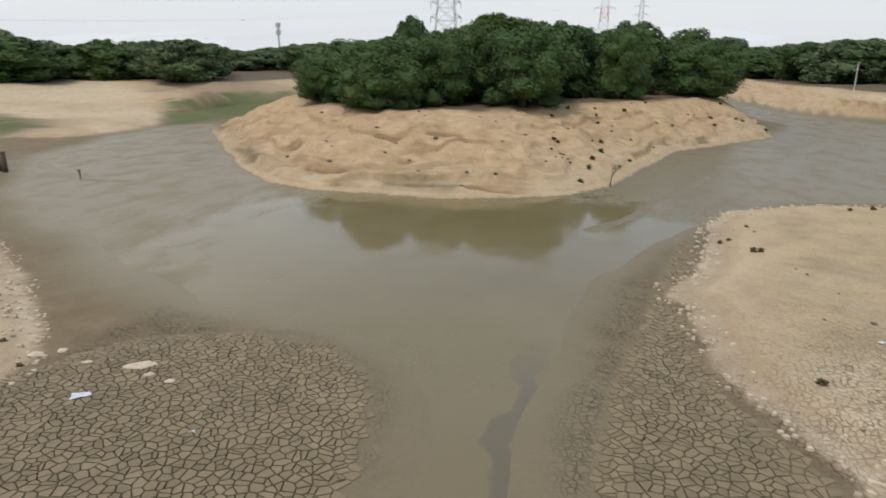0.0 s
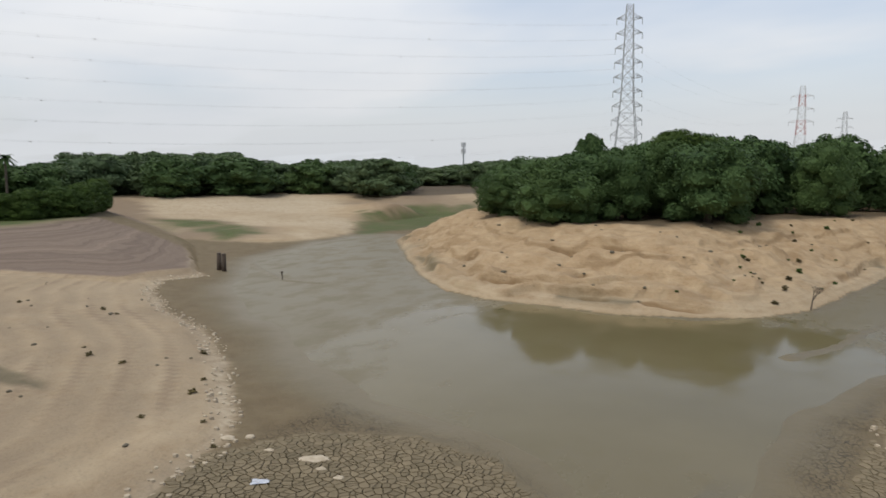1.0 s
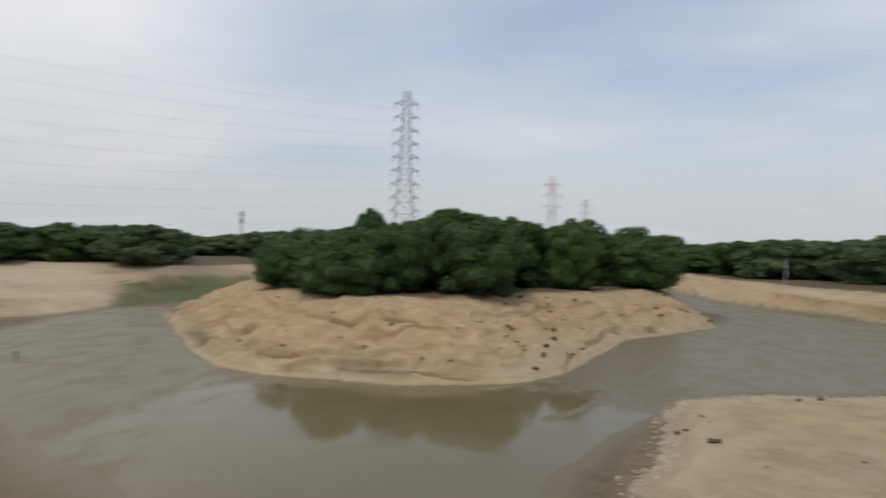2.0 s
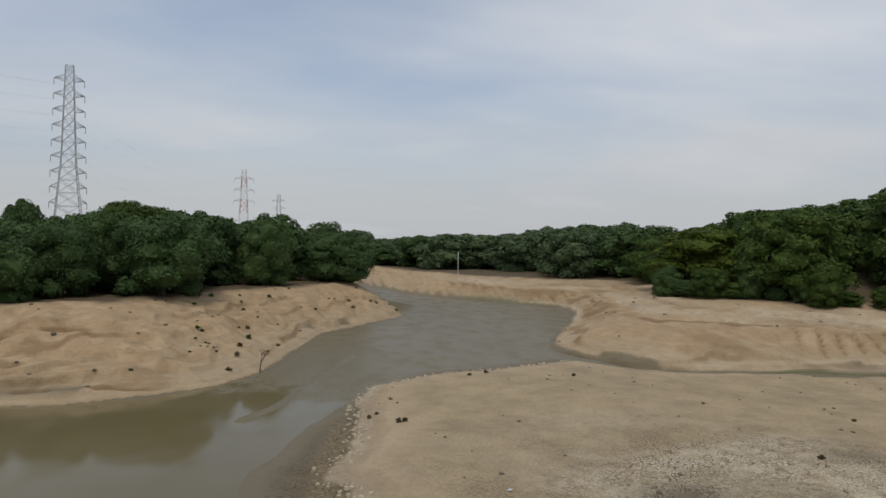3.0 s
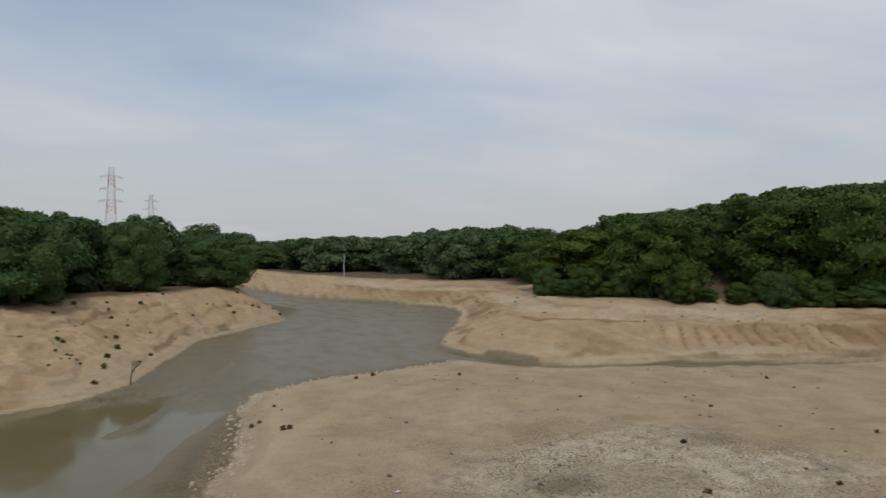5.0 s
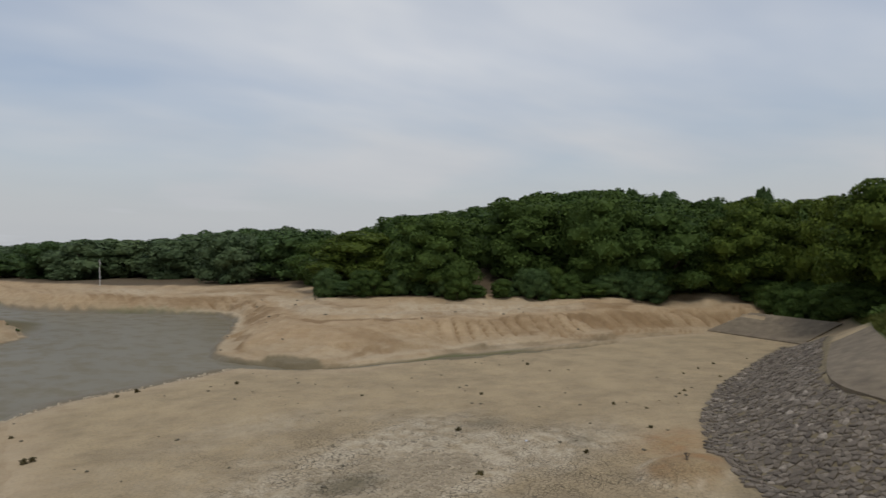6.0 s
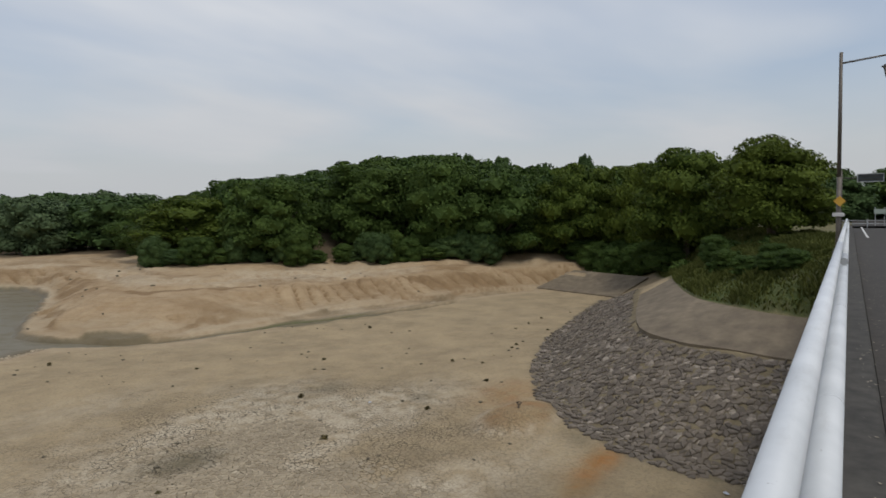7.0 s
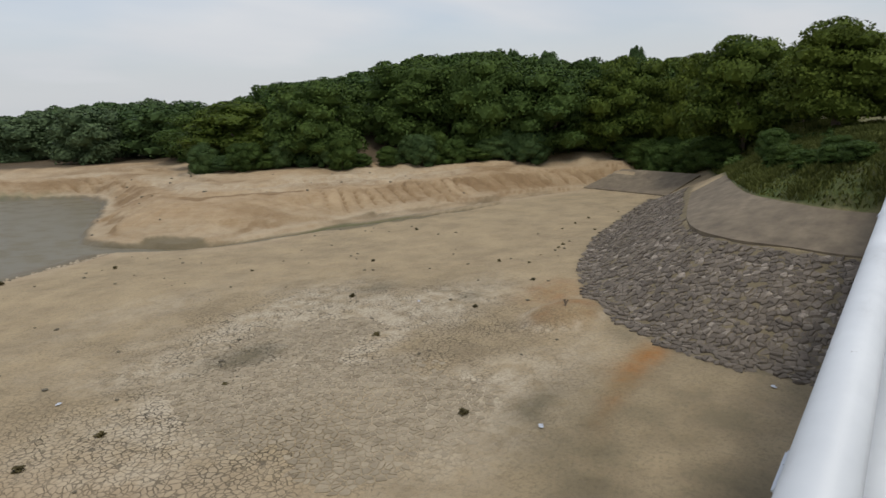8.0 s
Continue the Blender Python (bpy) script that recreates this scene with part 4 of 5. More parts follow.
# ---- cells: mud plates and placed stones ----
def cells(poly, size, seed, gap):
    """Irregular cells that fill an outline: each the area nearest to its own point, drawn in from its neighbours."""
    r = random.Random(seed)
    x0, y0 = min(p[0] for p in poly), min(p[1] for p in poly)
    nx, ny = int((max(p[0] for p in poly) - x0) / size) + 2, int((max(p[1] for p in poly) - y0) / size) + 2
    pts = {(i, j): (x0 + (i + r.uniform(-0.2, 1.2)) * size, y0 + (j + r.uniform(-0.2, 1.2)) * size) for i in range(-2, nx + 2) for j in range(-2, ny + 2)}
    keys = [(i, j) for i in range(nx) for j in range(ny)]
    d = inside(poly, np.array([pts[k][0] for k in keys]), np.array([pts[k][1] for k in keys]))
    made = []
    for (i, j), depth in zip(keys, d):
        if depth < 0:
            continue
        px, py = pts[i, j]
        shape = [(px - size * 1.5, py - size * 1.5), (px + size * 1.5, py - size * 1.5), (px + size * 1.5, py + size * 1.5), (px - size * 1.5, py + size * 1.5)]
        for di in range(-2, 3):
            for dj in range(-2, 3):
                if di == dj == 0:
                    continue
                qx, qy = pts[i + di, j + dj]
                ex, ey = qx - px, qy - py
                ln = math.hypot(ex, ey) or 1e-6
                lim = ln / 2 - gap / 2
                cut = []
                for a, b in zip(shape, shape[1:] + shape[:1]):
                    sa, sb = ((a[0] - px) * ex + (a[1] - py) * ey) / ln - lim, ((b[0] - px) * ex + (b[1] - py) * ey) / ln - lim
                    if sa <= 0:
                        cut.append(a)
                    if sa * sb < 0:
                        t = sa / (sa - sb)
                        cut.append((a[0] + (b[0] - a[0]) * t, a[1] + (b[1] - a[1]) * t))
                shape = cut
                if len(shape) < 3:
                    break
            if len(shape) < 3:
                break
        if len(shape) >= 3:
            made.append((px, py, depth, shape))
    return made


def slab_cell(shape, cx, cy, base, top, inset, tilt=(0, 0), dome=0.0):
    """Verts and faces of one low piece: sides, a worn rim and a top."""
    n = len(shape)
    rot = [(x - cx, y - cy) for x, y in shape]
    vs = [(x, y, base) for x, y in rot] + [(x, y, top - inset * 0.6 + x * tilt[0] + y * tilt[1]) for x, y in rot]
    k = []
    for x, y in rot:
        ln = math.hypot(x, y) or 1
        f = max(0.2, 1 - inset / ln)
        k.append((x * f, y * f, top + x * f * tilt[0] + y * f * tilt[1]))
    vs += k + [(0, 0, top + dome)]
    fs = []
    for i in range(n):
        j = (i + 1) % n
        fs += [(i, j, n + j, n + i), (n + i, n + j, 2 * n + j, 2 * n + i), (2 * n + i, 2 * n + j, 3 * n)]
    return vs, fs


def lay_cells(name, made, material, parent, height, first, label=""):
    """The first cells as pieces of their own, the rest joined."""
    cx, cy = np.array([c[0] for c in made]), np.array([c[1] for c in made])
    zs = land(cx, cy)[0]
    gx, gy = (land(cx + 0.3, cy)[0] - land(cx - 0.3, cy)[0]) / 0.6, (land(cx, cy + 0.3)[0] - land(cx, cy - 0.3)[0]) / 0.6
    gx, gy = np.clip(gx, -0.7, 0.7), np.clip(gy, -0.7, 0.7)
    V, F = [], []
    for k, ((px, py, depth, shape), z, sx, sy) in enumerate(zip(made, zs, gx, gy)):
        top, inset, tilt, dome = height(px, py, depth)
        vs, fs = slab_cell(shape, px, py, -0.06, top, inset, tilt, dome)
        vs = [(x, y, w + x * float(sx) + y * float(sy)) for x, y, w in vs]
        if k < first:
            me = mesh_of(name, vs, fs, material)
            part(name, me, parent, m=Matrix.Translation((px, py, float(z))))
        else:
            o = len(V)
            V += [(x + px, y + py, w + float(z)) for x, y, w in vs]
            F += [tuple(i + o for i in f) for f in fs]
    if V:
        ob = part(name + "_field", mesh_of(name + "_field", V, F, material), parent, label)
        ob["kind"] = "stuff"


# ---- railing ----
RAIL_TOP, RAIL_LOW = (0.12, 7.32), (0.035, 7.10)


def build_railing():
    rail = tagged(new("railing"), "white painted two-pipe steel railing along the bridge edge", "railing")
    ends = [-60.6, -40.8, -21.0, -1.2, 14.7, 33.0, 50.0]
    for (y, z), nm in ((RAIL_TOP, "top_pipe"), (RAIL_LOW, "lower_pipe")):
        for a, b in zip(ends, ends[1:]):
            bm = bmesh.new()
            rod(bm, (a + 0.01, y, z), (b - 0.01, y, z), 0.057, sides=28)
            part(nm, to_mesh(nm, bm, M_PIPE, True), rail)
    for k in range(-18, 15):
        x = 1.2 + 3.3 * k
        bm = bmesh.new()
        block(bm, (x, 0.125, ROAD_Z + 0.50), (0.014, 0.09, 0.98), bevel=0.004)
        block(bm, (x + 0.03, 0.148, RAIL_TOP[1] - 0.062), (0.16, 0.10, 0.012), bevel=0.004)
        block(bm, (x, 0.10, ROAD_Z + 0.12), (0.20, 0.16, 0.02), bevel=0.005)
        post = part("post", to_mesh("post", bm, M_PIPE), rail)
        bm = bmesh.new()
        rod(bm, (x, 0.163, RAIL_TOP[1] - 0.07), (x, 0.19, RAIL_TOP[1] - 0.07), 0.018, sides=8)
        part("bolt", to_mesh("bolt", bm, M_ROCK), post, "dark rusted bolt")
        bm = bmesh.new()
        rod(bm, (x + 2.2, *RAIL_LOW), (x + 2.208, *RAIL_LOW), 0.0582, sides=28)
        part("collar", to_mesh("collar", bm, M_PIPE), rail)
    bm = bmesh.new()
    rod(bm, (11.38, 0.03, 7.21), (11.40, 0.03, 7.21), 0.055, sides=20)
    rod(bm, (11.39, 0.03, 7.17), (11.39, 0.03, 7.13), 0.012, sides=6)
    part("reflector", to_mesh("reflector", bm, M_STEEL), rail, "round grey reflector disc")
    return rail


build_railing()


def build_road():
    bm = bmesh.new()
    block(bm, (-15, -0.06, ROAD_Z + 0.03), (180, 0.42, 0.16), bevel=0.02)
    tagged(new("kerb", to_mesh("kerb", bm, M_KERB)), "dark stained concrete kerb below the railing", "kerb", kind="structure")
    bm = bmesh.new()
    block(bm, (95, -25.3, ROAD_Z - 0.05), (56, 50, 0.10))
    tagged(new("side_road", to_mesh("side_road", bm, M_ASPHALT)), "grey asphalt junction at the end of the bridge", "road", kind="structure")
    for x0, y0, ln, w, a in ((45, -0.95, 26, 0.12, 0), (34, -3.9, 3.5, 0.14, 0), (46, -3.9, 3.5, 0.14, 0), (57, -3.9, 4.0, 0.14, -8)):
        bm = bmesh.new()
        block(bm, (0, 0, 0), (ln, w, 0.008))
        ob = new("road_marking", to_mesh("road_marking", bm, M_LINE))
        ob.matrix_world = pose(x0 + ln / 2, y0, ROAD_Z + 0.008, 0, 0, a)
        tagged(ob, "worn white painted line on the asphalt road", "road marking", "road markings", kind="structure")


build_road()


def build_lamp():
    lamp_post = tagged(new("street_lamp"), "tall dark brown street lamp with a hanging lantern beside the railing", "street lamp")
    x, y = 24.0, 0.275
    bm = bmesh.new()
    rod(bm, (x, y, 5.6), (x, y, 9.0), 0.072, 0.062, 14)
    rod(bm, (x, y, 9.0), (x, y, 12.86), 0.060, 0.050, 14)
    part("pole", to_mesh("pole", bm, M_POLE, True), lamp_post)
    bm = bmesh.new()
    block(bm, (x, y - 0.02, 5.9), (0.30, 0.16, 0.5), bevel=0.02)
    part("bracket", to_mesh("bracket", bm, M_STEEL), lamp_post)
    bm = bmesh.new()
    rod(bm, (x, y, 12.52), (x, y - 1.33, 12.64), 0.03, 0.026, 10)
    part("arm", to_mesh("arm", bm, M_POLE, True), lamp_post)
    lx, ly = x, y - 1.33
    bm = bmesh.new()
    rod(bm, (lx, ly, 12.76), (lx, ly, 12.42), 0.03, 0.03, 8)
    rod(bm, (lx, ly, 12.42), (lx, ly, 12.30), 0.09, 0.28, 6)
    rod(bm, (lx, ly, 12.30), (lx, ly, 12.27), 0.28, 0.28, 6)
    rod(bm, (lx, ly, 11.86), (lx, ly, 11.82), 0.15, 0.13, 6)
    for k in range(6):
        a = k * math.pi / 3
        rod(bm, (lx + 0.25 * math.cos(a), ly + 0.25 * math.sin(a), 12.28), (lx + 0.14 * math.cos(a), ly + 0.14 * math.sin(a), 11.85), 0.016, sides=5)
    lantern = part("lantern", to_mesh("lantern", bm, M_POLE), lamp_post)
    bm = bmesh.new()
    rod(bm, (lx, ly, 12.27), (lx, ly, 11.86), 0.13, 0.225, 6)
    bmesh.ops.rotate(bm, cent=(lx, ly, 12.065), matrix=Matrix.Rotation(math.pi, 3, "X"), verts=bm.verts)
    part("glass", to_mesh("glass", bm, mat_simple("frosted_glass", (0.42, 0.43, 0.43), (0.5, 0.5, 0.5), 2, 0.25)), lantern, "unlit pale frosted glass")
    bm = bmesh.new()
    block(bm, (0, 0, 0), (0.02, 0.24, 0.24), bevel=0.006)
    yel = mat_simple("yellow_sign", (0.62, 0.34, 0.04), (0.7, 0.42, 0.06), 4, 0.5)
    part("warning_plate", to_mesh("warning_plate", bm, yel), lamp_post, "orange-yellow diamond plate", pose(x - 0.09, y - 0.03, 8.24, 45))
    bm = bmesh.new()
    block(bm, (x - 0.08, y, 7.82), (0.10, 0.34, 0.12), bevel=0.02)
    part("clamp", to_mesh("clamp", bm, M_WHITE), lamp_post)


build_lamp()


def build_signs():
    sign = tagged(new("road_sign"), "dark road sign board in a pale frame on a steel pole", "road sign")
    bm = bmesh.new()
    rod(bm, (58, 0.55, 6.1), (58, 0.55, 10.9), 0.08, 0.07, 12)
    rod(bm, (58, 0.55, 10.3), (58, -2.0, 10.3), 0.04, sides=8)
    part("pole", to_mesh("pole", bm, M_POLE, True), sign)
    bm = bmesh.new()
    block(bm, (57.9, -1.3, 10.28), (0.06, 1.6, 0.56), bevel=0.01)
    board = part("board", to_mesh("board", bm, mat_simple("sign_board", (0.02, 0.03, 0.035), (0.035, 0.045, 0.05), 3, 0.5)), sign)
    bm = bmesh.new()
    for c, sz in (((57.86, -1.3, 10.57), (0.05, 1.7, 0.05)), ((57.86, -1.3, 9.99), (0.05, 1.7, 0.05)), ((57.86, -0.48, 10.28), (0.05, 0.05, 0.6)), ((57.86, -2.12, 10.28), (0.05, 0.05, 0.6))):
        block(bm, c, sz)
    part("frame", to_mesh("frame", bm, M_STEEL), board, "pale grey metal frame")
    bm = bmesh.new()
    for zz in (10.39, 10.17):
        block(bm, (57.866, -1.3, zz), (0.008, 1.2, 0.07))
    part("lettering", to_mesh("lettering", bm, M_KERB), board)
    notice = tagged(new("notice_board"), "small pale green notice board on two posts", "sign")
    bm = bmesh.new()
    block(bm, (72, -2.4, 7.7), (0.05, 0.95, 0.45), bevel=0.01)
    part("board", to_mesh("board", bm, mat_simple("pale_board", (0.35, 0.42, 0.36), (0.45, 0.5, 0.44), 3, 0.6)), notice)
    for yy in (-2.05, -2.75):
        bm = bmesh.new()
        rod(bm, (72.06, yy, 6.35), (72.06, yy, 8.1), 0.035, sides=8)
        part("post", to_mesh("post", bm, M_STEEL), notice)
    guard = tagged(new("guard_rail"), "low white steel guard rail across the end of the road", "guard rail")
    for zz in (6.95, 6.68):
        bm = bmesh.new()
        block(bm, (68.0, -7.5, zz), (0.05, 17, 0.075), bevel=0.015)
        part("beam", to_mesh("beam", bm, M_STEEL), guard)
    for k in range(9):
        bm = bmesh.new()
        rod(bm, (68.08, 0.7 - 2.05 * k, 6.3), (68.08, 0.7 - 2.05 * k, 7.08), 0.055, sides=10)
        part("post", to_mesh("post", bm, M_STEEL), guard)


build_signs()


def build_van(x, y, turn):
    van = tagged(new("van"), "white parked van with dark windows at the junction", "van", "parked vans")
    paint = mat_simple("white_car_paint", (0.62, 0.63, 0.64), (0.7, 0.7, 0.71), 2, 0.25, 0, 0.02)
    dark = mat_simple("tinted_glass", (0.012, 0.014, 0.016), (0.02, 0.022, 0.024), 2, 0.08, 0, 0.01)
    prof = [(-2.2, 0.35), (-2.25, 0.9), (-2.05, 1.05), (-1.55, 1.72), (-1.2, 1.9), (2.1, 1.92), (2.22, 1.0), (2.22, 0.35)]
    bm = bmesh.new()
    rings = []
    for yy, k in ((-0.84, 0.97), (-0.78, 1.0), (0.78, 1.0), (0.84, 0.97)):
        rings.append([bm.verts.new((a * k, yy, 0.35 + (b - 0.35) * k)) for a, b in prof])
    for p, q in zip(rings, rings[1:]):
        for i in range(len(prof)):
            j = (i + 1) % len(prof)
            bm.faces.new((p[i], p[j], q[j], q[i]))
    bm.faces.new(rings[0][::-1])
    bm.faces.new(rings[-1])
    bmesh.ops.recalc_face_normals(bm, faces=bm.faces)
    part("body", to_mesh("body", bm, paint), van)
    bm = bmesh.new()
    block(bm, (0, 0, 0), (0.02, 1.42, 0.66), bevel=0.008)
    part("windscreen", to_mesh("windscreen", bm, dark), van, "", pose(-1.82, 0, 1.39, 0, 36, 0))
    for sy in (-1, 1):
        for cx, w in ((-0.85, 0.9), (0.25, 1.0), (1.45, 1.1)):
            bm = bmesh.new()
            block(bm, (cx, sy * 0.835, 1.42), (w, 0.03, 0.55), bevel=0.008)
            part("side_window", to_mesh("side_window", bm, dark), van)
        for cx in (-1.35, 1.4):
            bm = bmesh.new()
            rod(bm, (cx, sy * 0.62, 0.31), (cx, sy * 0.86, 0.31), 0.31, sides=18)
            wheel = part("wheel", to_mesh("wheel", bm, mat_simple("tyre", (0.015, 0.015, 0.015), (0.025, 0.025, 0.025), 9, 0.9)), van)
            bm = bmesh.new()
            rod(bm, (cx, sy * 0.86, 0.31), (cx, sy * 0.875, 0.31), 0.18, sides=14)
            part("rim", to_mesh("rim", bm, M_STEEL), wheel, "grey steel rim")
        bm = bmesh.new()
        block(bm, (-2.21, sy * 0.62, 0.86), (0.06, 0.3, 0.17), bevel=0.02)
        part("headlight", to_mesh("headlight", bm, M_PIPE), van)
    van.matrix_world = pose(x, y, ROAD_Z, 0, 0, turn)
    return van


van = build_van(103, -6.3, 5)
copy_thing(van, pose(111, -8.9, ROAD_Z, 0, 0, 5))


# ---- pylons, masts and lines ----
def lattice_tower(name, h, base, top, levels, material, second=None, arms=(), label="", category="pylon"):
    tower = tagged(new(name), label, category)

    def half(z):
        t = z / h
        return base + (top - base) * min(1, t / 0.55) if t < 0.55 else top + (top * 0.55 - top) * (t - 0.55) / 0.45
    zs = [h * (1 - (1 - k / levels) ** 1.25) for k in range(levels + 1)]
    r = max(0.06, h * 0.0017)
    for k, (a, b) in enumerate(zip(zs, zs[1:])):
        mat = second if second and (k * 7 // levels) % 2 else material
        bm = bmesh.new()
        A, B = half(a), half(b)
        ca, cb = [(-A, -A, a), (A, -A, a), (A, A, a), (-A, A, a)], [(-B, -B, b), (B, -B, b), (B, B, b), (-B, B, b)]
        for i in range(4):
            j = (i + 1) % 4
            rod(bm, ca[i], cb[i], r * 1.3, sides=4, caps=False)
            rod(bm, ca[i], cb[j], r * 0.6, sides=4, caps=False)
            rod(bm, ca[j], cb[i], r * 0.6, sides=4, caps=False)
            rod(bm, cb[i], cb[j], r * 0.6, sides=4, caps=False)
        part("lattice_section", to_mesh("lattice_section", bm, mat), tower)
    hang = []
    for z, span in arms:
        for sx in (-1, 1):
            bm = bmesh.new()
            w = half(z)
            tip = (sx * span, 0, z + 0.5)
            for yy in (-w, w):
                rod(bm, (sx * w, yy, z), tip, r * 0.8, sides=4)
                rod(bm, (sx * w, yy, z + 1.7), tip, r * 0.8, sides=4)
            rod(bm, (sx * w, 0, z + 0.8), tip, r * 0.6, sides=4)
            arm = part("arm", to_mesh("arm", bm, material), tower)
            bm = bmesh.new()
            rod(bm, tip, (tip[0], 0, z - 1.4), r * 1.1, sides=5)
            part("insulator", to_mesh("insulator", bm, M_STEEL), arm)
            hang.append((tip[0], 0, z - 1.4))
    return tower, hang


def bearing(az, d):
    a = radians(az)
    return -math.sin(a) * d, math.cos(a) * d


ARMS = [(21.5 + 4.55 * k, 4.9 - 0.12 * k) for k in range(9)]
px, py = bearing(15.24, 222)
pylon, tips = lattice_tower("pylon", 62.5, 5.0, 1.9, 18, M_STEEL, None, ARMS, "tall grey lattice power pylon with nine pairs of arms")
pylon.matrix_world = pose(px, py, -2.5, 0, 0, 20)
qx, qy = bearing(100, 235)
pylon_two = copy_thing(pylon, pose(qx, qy, 0, 0, 0, 60))
rx, ry = bearing(2.3, 420)
red, tips_red = lattice_tower("pylon", 54, 4.5, 2.2, 14, M_WHITE, M_RED_HAZED, [(34, 6.2), (41, 6.0), (48, 5.6)], "red and white lattice power pylon beyond the trees")
red.matrix_world = pose(rx, ry, 0, 0, 0, 10)
tx, ty = bearing(-0.56, 620)
tiny, _t = lattice_tower("pylon", 54, 4.5, 2.2, 14, M_STEEL, None, [(34, 6.2), (41, 6.0), (48, 5.6)], "distant grey lattice power pylon")
tiny.matrix_world = pose(tx, ty, 0, 0, 0, 10)


def wire(a, b, sag, r):
    a, b = Vector(a), Vector(b)
    n = 28
    cu = bpy.data.curves.new("power_line", "CURVE")
    cu.dimensions, cu.bevel_depth, cu.bevel_resolution = "3D", r, 0
    sp = cu.splines.new("POLY")
    sp.points.add(n)
    for k in range(n + 1):
        t = k / n
        p = a.lerp(b, t) - Vector((0, 0, 4 * sag * t * (1 - t)))
        sp.points[k].co = (*p, 1)
    cu.materials.append(M_STEEL)
    tagged(new("power_line", cu), "thin grey overhead power line between pylons", "power line", "power lines")


def spacer(a, b, sag, t):
    p = Vector(a).lerp(Vector(b), t) - Vector((0, 0, 4 * sag * t * (1 - t)))
    bm = bmesh.new()
    rod(bm, (-0.30, 0, 0), (0.30, 0, 0), 0.10, sides=8)
    rod(bm, (-0.34, 0, 0), (-0.18, 0, 0), 0.14, sides=8)
    rod(bm, (0.18, 0, 0), (0.34, 0, 0), 0.14, sides=8)
    ob = new("line_spacer", to_mesh("line_spacer", bm, M_POLE))
    ob.matrix_world = Matrix.Translation(p) @ Matrix.Scale(0.65, 4)
    tagged(ob, "small dark spacer clamped on the power line", "line spacer", "line spacers")


bpy.context.view_layer.update()
for k, tip in enumerate(tips):
    spacer(pylon.matrix_world @ Vector(tip), pylon_two.matrix_world @ Vector(tip), 9, (0.50 if k % 2 else 0.515) + 0.004 * (k % 3))
    if k % 3 == 0:
        spacer(pylon.matrix_world @ Vector(tip), pylon_two.matrix_world @ Vector(tip), 9, 0.24)
for k, tip in enumerate(tips):
    wire(pylon.matrix_world @ Vector(tip), pylon_two.matrix_world @ Vector(tip), 9, 0.009)
    if k % 6 < 2:
        wire(pylon.matrix_world @ Vector(tip), red.matrix_world @ Vector(tips_red[k // 6 * 2 + k % 2]), 8, 0.011)


def build_masts():
    x, y = bearing(29.0, 225)
    mast = tagged(new("phone_mast"), "slim grey phone mast with antennas above the trees", "mast")
    bm = bmesh.new()
    rod(bm, (x, y, 2), (x, y, 17.2), 0.32, 0.24, 10)
    part("pole", to_mesh("pole", bm, M_STEEL), mast)
    for zz in (14.2, 16.4):
        bm = bmesh.new()
        for k in range(6):
            a = k * math.pi / 3
            block(bm, (x + 0.62 * math.cos(a), y + 0.62 * math.sin(a), zz + 0.3), (0.3, 0.3, 1.5))
        rod(bm, (x, y, zz - 0.4), (x, y, zz - 0.3), 0.75, sides=10)
        part("antenna_cluster", to_mesh("antenna_cluster", bm, M_STEEL), mast)
    x, y = bearing(-16.15, 118)
    white = tagged(new("marker_pole"), "thin white pole standing on the far shore", "pole")
    bm = bmesh.new()
    rod(bm, (x, y, 2.2), (x, y, 7.1), 0.055, sides=8)
    part("shaft", to_mesh("shaft", bm, M_WHITE), white)


build_masts()


# ---- things on the bed ----
def rock_data(seed, flat=0.6):
    bm = bmesh.new()
    bmesh.ops.create_icosphere(bm, subdivisions=2, radius=1)
    for v in bm.verts:
        v.co *= 1 + 0.45 * noise.noise(v.co * 1.3 + Vector((seed * 7.1, 0, 0)))
        v.co.z *= flat
    return to_mesh("stone", bm, M_ROCK)


ROCKS = [rock_data(k) for k in range(5)]
TUFTS = [crown_data("tuft", 300 + k, 7, 260, 0.16, M_LEAF_MID) for k in range(3)]
SHRUBLET = [crown_data("tuft", 310 + k, 7, 260, 0.16, mat_leaf("dry_weed", (0.06, 0.05, 0.025), (0.12, 0.10, 0.045))) for k in range(2)]


def stone(x, y, size, label="small dark stone lying on the dry bed", group="stones on the bed"):
    z = ground_z(x, y)
    ob = new("stone", rng.choice(ROCKS))
    ob.matrix_world = Matrix.LocRotScale((x, y, z + size * 0.2), Euler((0, 0, rng.uniform(0, 6))), (size, size * rng.uniform(0.6, 1), size * rng.uniform(0.6, 1)))
    return tagged(ob, label, "stone", group)


def weed(x, y, size, data=None, label="low dry weed clump on the bare bank", group="bank weeds"):
    z = ground_z(x, y)
    ob = new("weed", data or rng.choice(TUFTS + SHRUBLET))
    ob.matrix_world = Matrix.LocRotScale((x, y, z - 0.03), Euler((0, 0, rng.uniform(0, 6))), (size, size, size * rng.uniform(0.4, 0.75)))
    return tagged(ob, label, "weed", group)


